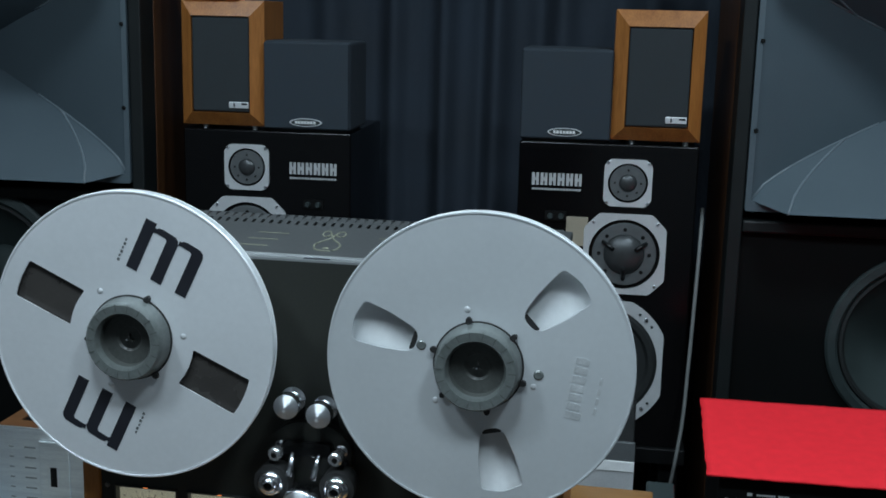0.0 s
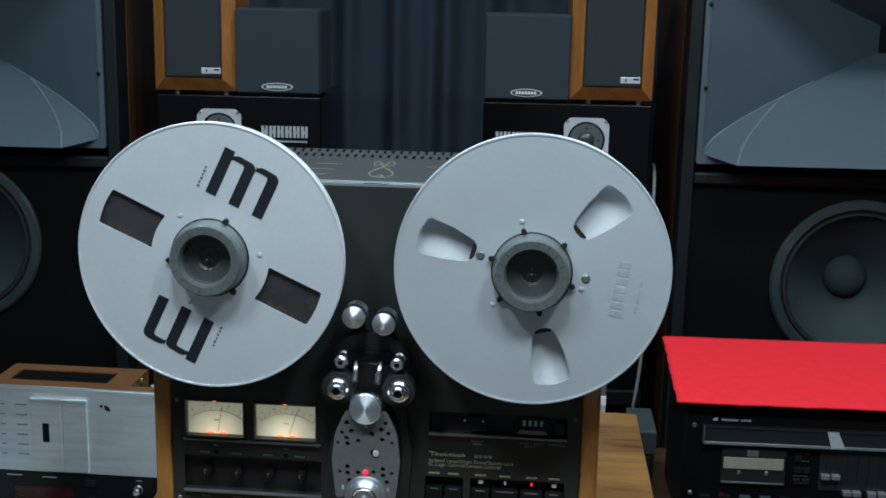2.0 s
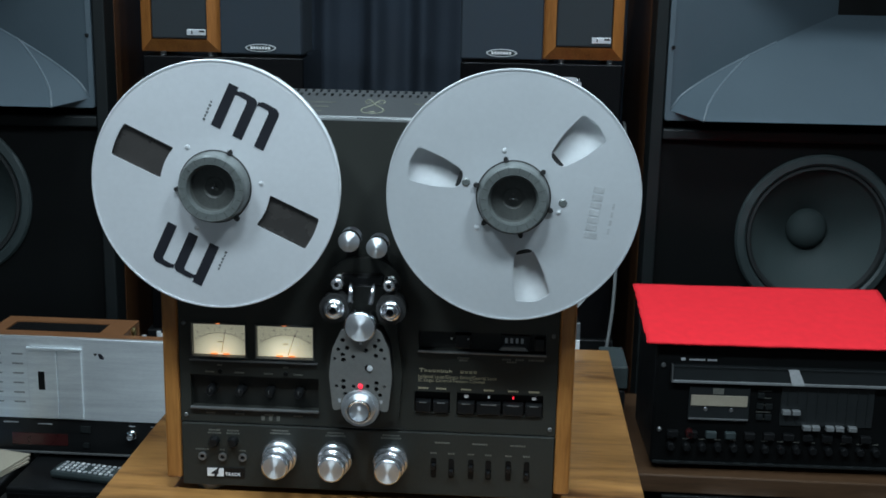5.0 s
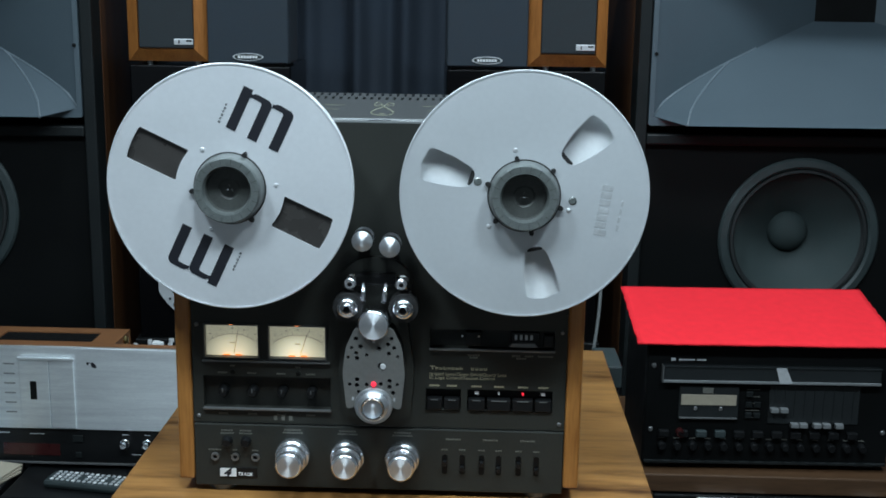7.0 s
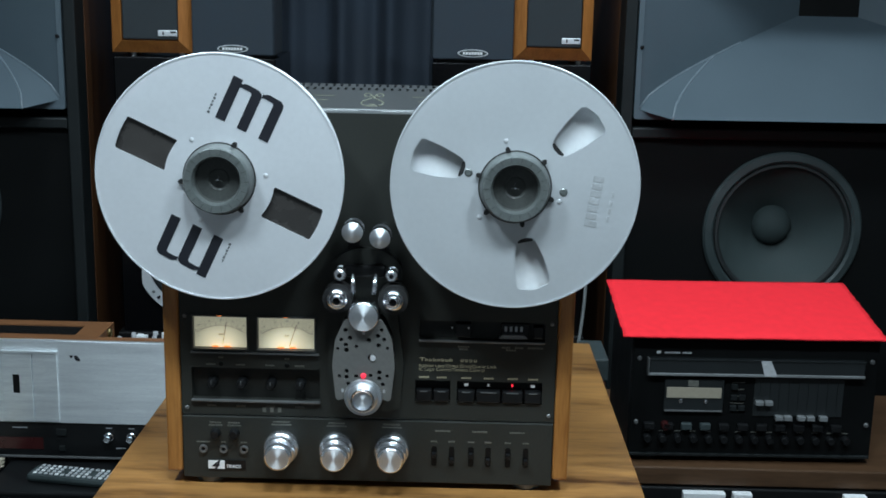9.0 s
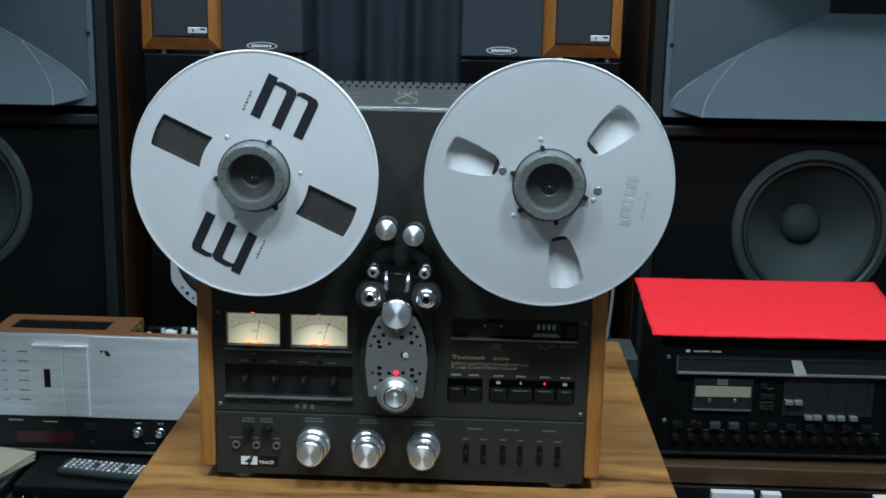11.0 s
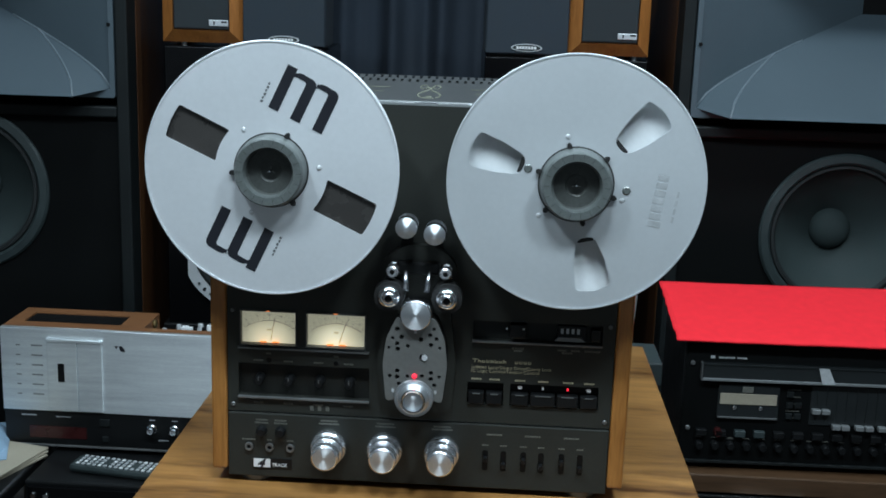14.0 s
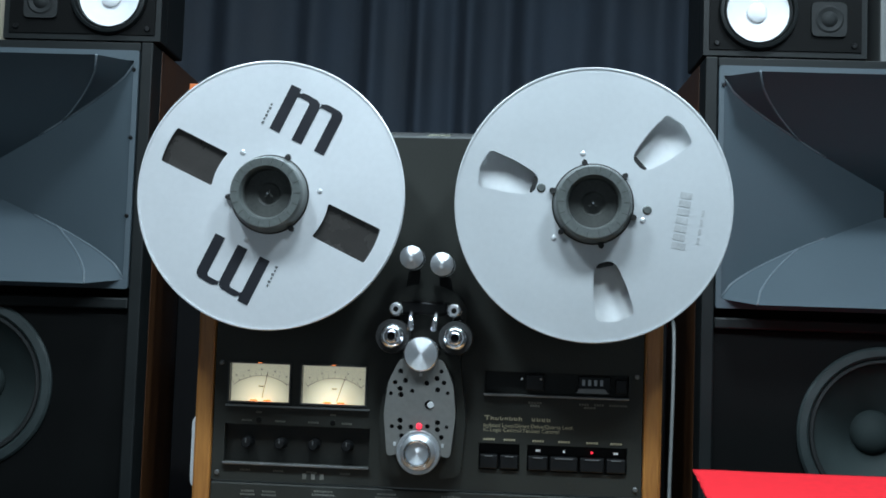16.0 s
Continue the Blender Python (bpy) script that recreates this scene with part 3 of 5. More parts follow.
def three_way(cx, mirror):
    sp = thing("studio_monitor", "black three-way studio monitor with silver driver plates and domes", "loudspeaker",
               pose(cx, back_y(1.33, cx), 0.30, 0, 0, BACK_TURN), "three-way monitors")
    w, h = 0.179, 0.722
    tx = mirror * 0.042
    part("cabinet", box(-w, w, 0.0, 0.33, 0.09, h, 0.003), M_BLACK_GLOSS, sp, "black lacquered cabinet")
    dome_driver(sp, "tweeter", tx, 0.645, 0.048, 0.012, 0.040, 0.016)
    dome_driver(sp, "midrange", tx, 0.499, 0.083, 0.030, 0.072, 0.037)
    clipped = [(max(-0.132, min(0.132, x)), 0.268 + max(-0.132, min(0.132, z))) for x, z in circle(0, 0, 0.1465, 96)]
    wf = part("woofer", plate([clipped, circle(0.0, 0.268, 0.1215, 64)], -0.006, -0.0005), M_SILVER, sp, "silver woofer frame")
    for k in range(4):
        a = math.pi / 4 + k * math.pi / 2
        for da, r_ in ((-0.13, 0.0032), (0.0, 0.0055), (0.13, 0.0032)):
            part("screw", lathe([(0, -0.0085), (r_ * 0.7, -0.0085), (r_, -0.006)], 0.1345 * math.cos(a + da), 0.268 + 0.1345 * math.sin(a + da), 0, 10), M_CHROME if da == 0.0 else M_BASKET, wf)
    part("surround", lathe([(0.1215, -0.002), (0.114, -0.008), (0.104, -0.008), (0.098, -0.001)], 0, 0.268), M_SURROUND, wf)
    part("cone", lathe([(0.098, -0.001), (0.070, -0.0013), (0.045, -0.0016), (0.040, -0.006), (0.02, -0.013), (0, -0.015)], 0, 0.268), M_SURROUND, wf)
    lx = -mirror * 0.100
    for i in range(6):
        x0 = lx - 0.051 + i * 0.0173
        lt = [(x0, x0 + 0.0060, 0.634, 0.659), (x0 + 0.0085, x0 + 0.0140, 0.634, 0.659), (x0 + 0.0050, x0 + 0.0090, 0.643, 0.650)]
        part("maker_mark", bars(lt, -0.0003, 0.0008), M_PRINT_GREY, sp, "plain pale bars in place of the maker's mark")
    part("model_mark", bars(word(lx, 0.626, 0.10, 0.004, 16), -0.0003, 0.0006), M_PRINT_GREY, sp)
    lv = part("level_control", plate([rounded(rect(lx - 0.022, lx + 0.022, 0.562, 0.582), 0.003)], -0.003, -0.0004), M_RECESS, sp)
    for s in (-1, 1):
        part("knob", lathe([(0, -0.012), (0.005, -0.012), (0.006, -0.003)], lx + s * 0.011, 0.572, 0, 16), M_BASKET, lv)
    return sp


three_way(-0.490, -1)
three_way(0.2155, 1)
for cx in (-0.490, 0.2155):
    st = thing("speaker_stand", "low black stand carrying a studio monitor", "speaker stand", pose(cx, back_y(1.33, cx), 0, 0, 0, BACK_TURN), "speaker stands")
    part("top_plate", box(-0.19, 0.19, -0.01, 0.34, 0.355, 0.3895, 0.003), M_BLACK, st)
    for sx in (-1, 1):
        for yy in (0.02, 0.28):
            part("leg", box(sx * 0.16 - 0.02, sx * 0.16 + 0.02, yy, yy + 0.04, 0.0, 0.354, 0.003), M_BLACK, st)


def wood_speaker(cx):
    sp = thing("wooden_bookshelf_speaker", "small oiled-wood bookshelf speaker with a charcoal cloth grille", "loudspeaker",
               pose(cx, back_y(1.325, cx), 1.022, 0, 0, BACK_TURN), "wooden bookshelf speakers")
    w, h, d = 0.088, 0.265, 0.16
    part("cabinet", box(-w, w, 0.012, d, 0.009, h, 0.002), M_WOOD_SPK, sp)
    b = bmesh.new()
    outer = [(-w, 0.009), (w, 0.009), (w, h), (-w, h)]
    inner = [(-w + 0.024, 0.036), (w - 0.024, 0.036), (w - 0.024, h - 0.032), (-w + 0.024, h - 0.032)]
    vo = [b.verts.new((x, 0.012, z)) for x, z in outer]
    vi = [b.verts.new((x * 0.97, -0.008, z)) for x, z in inner]
    vb = [b.verts.new((x * 0.97, 0.004, z)) for x, z in inner]
    for i in range(4):
        j = (i + 1) % 4
        b.faces.new((vo[i], vo[j], vi[j], vi[i]))
        b.faces.new((vi[i], vi[j], vb[j], vb[i]))
    bmesh.ops.recalc_face_normals(b, faces=b.faces[:])
    part("front_frame", b, M_WOOD_SPK, sp, "bevelled wooden front frame")
    part("grille", box(-w + 0.027, w - 0.027, -0.005, 0.004, 0.038, h - 0.034, 0.004), M_GRILLE, sp, "charcoal cloth grille")
    bx = w - 0.050
    bd = part("badge", box(bx - 0.021, bx + 0.021, -0.0075, -0.005, 0.046, 0.059, 0.001), M_SILVER, sp, "small silver badge with dark marks")
    part("badge_mark", bars([(bx - 0.011, bx - 0.008, 0.049, 0.056), (bx + 0.006, bx + 0.018, 0.053, 0.057)], -0.0076), M_LOGO_BLACK, bd)
    for sx in (-0.045, 0.062):
        part("foot", lathe([(0, -0.009), (0.006, -0.009), (0.006, -0.0), (0, 0)], 0, 0, 0, 12, None, pose(sx, 0.03, 0, -90, 0, 0)), M_SILVER, sp)
    for sx in (-0.06, 0.06):
        part("foot", box(sx - 0.006, sx + 0.006, 0.13, 0.142, 0.0, 0.0095), M_BLACK, sp)
    return sp


wood_speaker(-0.583)
wood_speaker(0.306)


def cube_speaker(cx):
    sp = thing("cube_satellite_speaker", "small cube speaker covered in blue-grey cloth with an oval badge", "loudspeaker",
               pose(cx, back_y(1.328, cx), 1.0225, 0, 0, BACK_TURN), "cube speakers")
    part("body", box(-0.091, 0.091, 0.003, 0.17, 0.004, 0.186, 0.006), M_CUBE, sp)
    part("grille", box(-0.089, 0.089, -0.006, 0.004, 0.007, 0.183, 0.003), M_CUBE, sp, "cloth front grille")
    loop = [(0.034 * math.cos(a), 0.021 + 0.0085 * math.sin(a)) for a in [k * math.pi / 16 for k in range(32)]]
    inn = [(x * 0.86, 0.021 + (z - 0.021) * 0.72) for x, z in loop]
    bd = part("badge", plate([loop], -0.0085, -0.006), M_SILVER, sp, "oval silver badge")
    part("badge_field", plate([[(x * 0.9, 0.021 + (z - 0.021) * 0.8) for x, z in loop]], -0.0090, -0.0085), M_BASKET, bd)
    part("badge_mark", bars(word(0, 0.021, 0.045, 0.006, 7), -0.0090), M_WHITE, bd)
    part("base", box(-0.08, 0.08, 0.01, 0.16, 0.0, 0.0045), M_BLACK, sp)
    return sp


cube_speaker(-0.404)
cube_speaker(0.1265)

# orange card box on the wooden speaker
jb = thing("orange_box", "small bright orange box with white block marks", "box", pose(-0.607, back_y(1.33, -0.6), 1.2872, 0, 0, BACK_TURN))
part("box_body", box(-0.058, 0.058, 0, 0.05, 0, 0.084, 0.001), M_ORANGE, jb)
for x in (-0.022, 0.004, 0.030):
    part("block_mark", bars([(x - 0.009, x + 0.009, 0.022, 0.060)], -0.0002, 0.0006), M_WHITE, jb)

# loose tag on the front of the studio monitor, and its cable
single("paper_tag", plate([rounded(rect(-0.022, 0.022, -0.03, 0.03), 0.002)], -0.003, -0.0005), M_PAPER, "small buff paper tag stuck on the black monitor", "tag", pose(0.160, back_y(1.329, 0.16), 0.842, 0, 0, BACK_TURN))
cb = [(0.412, 1.50, 0.87), (0.411, 1.42, 0.885), (0.408, 1.35, 0.86), (0.404, 1.31, 0.75), (0.398, 1.285, 0.58), (0.392, 1.27, 0.46), (0.37, 1.25, 0.30), (0.34, 1.24, 0.12), (0.30, 1.26, 0.006)]
single("cable", tube(smooth_path(cb), 0.0038), M_CABLE, "pale grey cable hanging beside the black monitor", "cable")


# ---------------------------------------------------------------- table
TZ = 0.60
tb = thing("wooden_cabinet_table", "low walnut-veneered cabinet used as a table for the tape deck", "table", pose(0.008, 0, 0))
part("tabletop", box(-0.322, 0.322, -0.16, 0.605, TZ - 0.028, TZ, 0.0025), M_WOOD_TABLE, tb)
for s in (-1, 1):
    part("side_panel", box(s * 0.316 - 0.018 * (s > 0), s * 0.316 + 0.018 * (s < 0), -0.15, 0.598, 0.06, TZ - 0.0285, 0.001), M_WOOD_TABLE, tb)
part("front_panel", box(-0.297, 0.297, -0.148, -0.13, 0.06, TZ - 0.0285, 0.001), M_WOOD_TABLE, tb)
part("back_panel", box(-0.297, 0.297, 0.58, 0.597, 0.06, TZ - 0.0285, 0.001), M_WOOD_TABLE, tb)
part("plinth", box(-0.29, 0.29, -0.12, 0.57, 0.0, 0.059), M_BLACK, tb)


# ---------------------------------------------------------------- open-reel tape deck
deck = thing("open_reel_tape_deck", "dark open-reel tape deck with wooden sides, standing on the walnut table", "tape deck", pose(0, 0, TZ))
DZ = -TZ        # part heights below are given above the floor


def dpart(name, bm, mat, parent=None, label=""):
    bmesh.ops.translate(bm, vec=(0, 0, DZ), verts=bm.verts[:])
    return part(name, bm, mat, parent or deck, label)


dpart("body", box(-0.217, 0.217, 0.012, 0.255, 0.612, 1.030, 0.002), M_PANEL_TOP)
upper = dpart("upper_panel", plate([rect(-0.2185, 0.2185, 0.6875, 1.0445), rect(-0.206, -0.056, 0.7065, 0.745), rect(0.0595, 0.204, 0.7855, 0.808), rect(0.0555, 0.0965, 0.709, 0.7355), rect(0.104, 0.2035, 0.709, 0.7355),
      rect(-0.2045, -0.139, 0.7665, 0.8085), rect(-0.1295, -0.0605, 0.7665, 0.8085)], 0.0, 0.014), M_PANEL, None, "matt dark brown-grey front panel")
lower = dpart("lower_panel", box(-0.2185, 0.2185, -0.001, 0.014, 0.6075, 0.6855, 0.0015), M_PANEL, None, "matt dark lower control panel")
dpart("seam", box(-0.2175, 0.2175, 0.003, 0.012, 0.6855, 0.6875), M_EDGE)
for s in (-1, 1):
    sp_ = dpart("side_panel", box(s * 0.2280 - 0.0090, s * 0.2280 + 0.0090, -0.004, 0.12, 0.616, 1.036, 0.003), M_WOOD_SIDE, None, "warm brown wooden side cheek")
for fx_ in (-0.189, 0.19):
    for fy in (0.022, 0.225):
        ft = bmesh.new()
        lathe([(0, -0.0115), (0.016, -0.0115), (0.018, -0.008), (0.018, 0.0), (0, 0)], 0, 0, 0, 24, ft, pose(fx_, fy, 0.6, -90, 0, 0))
        dpart("foot", ft, M_EDGE if fy < 0.1 else M_BLACK)

# top cover: bright front strip, then a cover that rises to the back with slots and a printed diagram
SLOPE = pose(0, 0.0185, 1.0475, 13.2, 0, 0)


def sloped(name, bm, mat, parent=None, label=""):
    bmesh.ops.transform(bm, matrix=SLOPE, verts=bm.verts[:])
    return dpart(name, bm, mat, parent, label)


dpart("front_strip", box(-0.2185, 0.2185, 0.0145, 0.0180, 1.030, 1.0478, 0.0010), M_STRIP)
dpart("strip_top", plate([[(-0.2185, 1.0446), (0.2185, 1.0446), (0.2185, 1.0466), (-0.2185, 1.0466)]], 0.0, 0.0142), M_STRIP, None, "lighter metal strip along the top edge")
dpart("strip_mark", box(-0.013, 0.012, 0.004, 0.009, 1.0465, 1.0469), M_LOGO_BLACK)
VENT = [rounded(rect(-0.2005 + i * 0.0091 + r * 0.003, -0.1970 + i * 0.0091 + r * 0.003, -0.0765 - r * 0.0135, -0.0675 - r * 0.0135), 0.001, 2) for r in range(2) for i in range(44)]
cv = plate([rect(-0.2185, 0.2185, -0.0900 - 0.0005, 0.0)] + [[(x, z) for x, z in v] for v in VENT if v[0][1] > -0.0895], -0.0015, 0.0)
bmesh.ops.transform(cv, matrix=pose(0, 0, 0, 90, 0, 0), verts=cv.verts[:])
cover = sloped("top_cover", cv, M_PANEL_TOP, None, "grey sloping top cover with ventilation slots")
sloped("vent_shadow", box(-0.21, 0.21, 0.060, 0.0895, -0.008, -0.004), M_RECESS, cover)
dpart("cover_back", box(-0.2185, 0.2185, 0.1065, 0.255, 1.0305, 1.0400, 0.002), M_PANEL_TOP)
for i in range(3):
    for sx in (-1, 1):
        x = sx * (0.060 + 0.006 * (2 - i))
        sloped("printed_line", box(x - 0.015, x + 0.015, 0.014 + i * 0.015, 0.0158 + i * 0.015, 0.0001, 0.0003), M_PRINT_DIAG, cover, "faint pale gold printed line")
for sx in (-1, 1):
    ring_ = [(sx * 0.0072 + 0.0040 * math.cos(2 * math.pi * k / 16), 0.049 + 0.0062 * math.sin(2 * math.pi * k / 16), 0.0001) for k in range(17)]
    sloped("printed_reel", tube(ring_, 0.0009, 6), M_PRINT_DIAG, cover)
loop_ = [(-0.0032, 0.051, 0), (0.0, 0.042, 0), (0.0032, 0.036, 0), (0.0085, 0.030, 0), (0.0125, 0.022, 0), (0.0095, 0.013, 0), (0.0, 0.010, 0), (-0.0095, 0.013, 0), (-0.0125, 0.022, 0), (-0.0085, 0.030, 0), (-0.0032, 0.036, 0), (0.0, 0.042, 0), (0.0032, 0.051, 0)]
sloped("printed_tape_loop", tube(smooth_path(loop_, 4), 0.0012, 6), M_PRINT_DIAG, cover, "pale gold printed tape path")
sloped("printed_head", box(-0.003, 0.003, 0.014, 0.018, 0.0001, 0.0004), M_PRINT_DIAG, cover)


# reels
def reel(cx, cz, left):
    R, yf, yb = 0.1342, -0.052, -0.0415
    name = "full_tape_reel" if left else "take_up_reel"
    lab = "silver metal tape reel with black block marks, wound with dark tape" if left else "pale satin metal take-up reel with three windows and faded print"
    rl = thing(name, lab, "tape reel", pose(cx, 0, cz))
    face = M_REEL_LEFT if left else M_REEL_RIGHT
    if left:
        a0 = math.radians(65)
        win = [(0.0570, -0.0182), (0.1150, -0.0185), (0.1163, -0.0092), (0.1168, 0.0), (0.1163, 0.0092), (0.1150, 0.0185), (0.0570, 0.0182), (0.0590, 0.0092), (0.0597, 0.0), (0.0590, -0.0092)]
        wins = [turned(rounded(win, 0.0022), a0 + math.pi / 2 + k * math.pi) for k in range(2)]
    else:
        a0 = math.radians(162.6)
        win = [(0.0575, -0.0065), (0.064, -0.0115), (0.085, -0.0165), (0.112, -0.0190), (0.1165, 0.0), (0.112, 0.0190), (0.085, 0.0165), (0.064, 0.0115), (0.0575, 0.0065)]
        wins = [turned(rounded(win, 0.005), a0 + k * 2 * math.pi / 3) for k in range(3)]
    front = part("front_flange", plate([circle(0, 0, R, 128), circle(0, 0, 0.036, 48)] + wins, yf, yf + 0.0012), face, rl, "brushed silver flange" if left else "satin pale flange")
    part("rim", lathe([(R - 0.0012, yf + 0.0008), (R - 0.0014, yf - 0.0006), (R, yf - 0.0006), (R + 0.0007, yf + 0.0003), (R + 0.0007, yf + 0.0016), (R - 0.0012, yf + 0.0016)], seg=128), face, front)
    part("back_flange", plate([circle(0, 0, R, 128), circle(0, 0, 0.03, 64)], yb, yb + 0.0014), M_REEL_INSIDE, rl)
    part("tape_pack", lathe([(0.03, yf + 0.0035), (0.121 if left else 0.0595, yf + 0.0035), (0.121 if left else 0.0595, yb - 0.0022), (0.03, yb - 0.0022)], seg=96), M_TAPE, rl, "dark brown wound tape")
    # raised border round the windows of the pale reel
    if left:
        for k in range(2):
            ang = a0 + k * math.pi - math.pi / 2
            mk = plate([turned(rect(-0.0308, -0.0198, 0.0590, 0.1080), ang)], yf - 0.0004, yf - 0.0001)
            for x in (-0.0043, 0.0211):
                arch = [(x - 0.0012, 0.0585), (x + 0.0098, 0.0585), (x + 0.0098, 0.0990), (x + 0.0085, 0.1025), (x + 0.0050, 0.1050), (x - 0.0080, 0.1058),
                        (x - 0.0120, 0.1052), (x - 0.0138, 0.1035), (x - 0.0156, 0.1040), (x - 0.0156, 0.0990), (x - 0.0130, 0.1000), (x - 0.0030, 0.0995), (x - 0.0012, 0.0975)]
                plate([turned(arch, ang)], yf - 0.0004, yf - 0.0001, mk)
            part("block_mark", mk, M_LOGO_BLACK, front, "bold black three-legged block mark")
            sm = bmesh.new()
            for i in range(6):
                z0 = 0.0600 + i * 0.0040
                plate([turned(rect(-0.0408, -0.0384 - (0.0008 if i % 2 else 0), z0, z0 + 0.0024), ang)], yf - 0.0004, yf - 0.0001, sm)
            part("small_mark", sm, M_RING, front)
    else:
        ang = math.radians(-9)
        sm = bmesh.new()
        for i in range(7):
            z0 = -0.028 + i * 0.0082
            plate([turned(rounded(rect(0.081, 0.0925 + 0.002 * (i == 0), z0, z0 + 0.0062), 0.001), ang)], yf - 0.0003, yf - 0.0001, sm)
        for i in range(4):
            z0 = -0.020 + i * 0.009
            plate([turned(rect(0.104, 0.1065, z0, z0 + 0.006), ang)], yf - 0.0003, yf - 0.0001, sm)
        part("faded_print", sm, M_PRINT_FAINT, front, "faded grey print as plain bars")
    if not left:
        for k in range(3):
            part("window_end", plate([turned(rounded(rect(0.0578, 0.0622, -0.0085, 0.0085), 0.001), a0 + k * 2 * math.pi / 3)], yf + 0.0014, yf + 0.003), M_RUBBER, front, "dark inner end of the window")
    # rivets
    for k in range(3):
        a = a0 + math.radians(60) + k * 2 * math.pi / 3
        part("rivet", lathe([(0, yf - 0.0008), (0.0018, yf - 0.0008), (0.0028, yf - 0.0002), (0.0028, yf + 0.0005)], 0.0505 * math.cos(a), 0.0505 * math.sin(a), 0, 14), M_SILVER, front)
    if not left:
        for a in (a0 + 0.02, math.radians(-5)):
            part("tape_anchor", lathe([(0, yf - 0.0010), (0.0032, yf - 0.0012), (0.0045, yf - 0.0002)], 0.0525 * math.cos(a), 0.0525 * math.sin(a), 0, 14), M_HUB, front)
    # hub adaptor
    hub = part("hub_adaptor", lathe([(0.0258, -0.0690), (0.0266, -0.0705), (0.0342, -0.0708), (0.0357, -0.0690), (0.0364, -0.0640), (0.0380, -0.0560), (0.0386, -0.0530)], seg=64), M_HUB, rl, "grey plastic hub adaptor")
    part("collar", lathe([(0.0384, -0.0535), (0.0396, -0.0532), (0.0398, -0.0518)], seg=64), M_RUBBER, hub)
    part("bevel", lathe([(0.0259, -0.0695), (0.0250, -0.0680), (0.0243, -0.064)], seg=48), M_HUB, hub)
    part("well", lathe([(0.0243, -0.064), (0.0235, -0.0570), (0.012, -0.0560), (0.010, -0.0540), (0, -0.0540)], seg=48), M_HUB_DARK, hub, "dark recessed hub well")
    for k in range(18):
        a = 2 * math.pi * k / 18
        part("rib", plate([turned(rect(0.0285, 0.0352, -0.0003, 0.0003), a)], -0.0710, -0.0690), M_HUB_DARK, hub)
    for k in range(3 if left else 6):
        a = a0 + 2 * math.pi * k / (3 if left else 6)
        part("lug", plate([turned(rounded([(0.0380, -0.0026), (0.0425, -0.0026), (0.0448, 0.0), (0.0425, 0.0026), (0.0380, 0.0026)], 0.0014), a)], -0.0560, -0.0522), M_RUBBER, hub)
    for k in range(3):
        a = math.radians(90) + k * 2 * math.pi / 3
        part("spindle_fin", plate([turned(rect(0.0, 0.0046, -0.0008, 0.0008), a)], -0.0575, -0.0530), M_HUB_DARK, hub)
    part("spindle", lathe([(0, -0.0625), (0.0010, -0.0622), (0.0018, -0.060), (0.0018, -0.053)], seg=16), M_CHROME, hub)
    part("turntable", lathe([(0.0, -0.0395), (0.052, -0.0395), (0.054, -0.0375), (0.054, -0.02), (0.02, -0.018), (0.02, 0.001), (0, 0.001)]), M_HUB, rl)
    return rl


reel(-0.1578, 0.9763, True)
reel(0.1612, 0.9745, False)


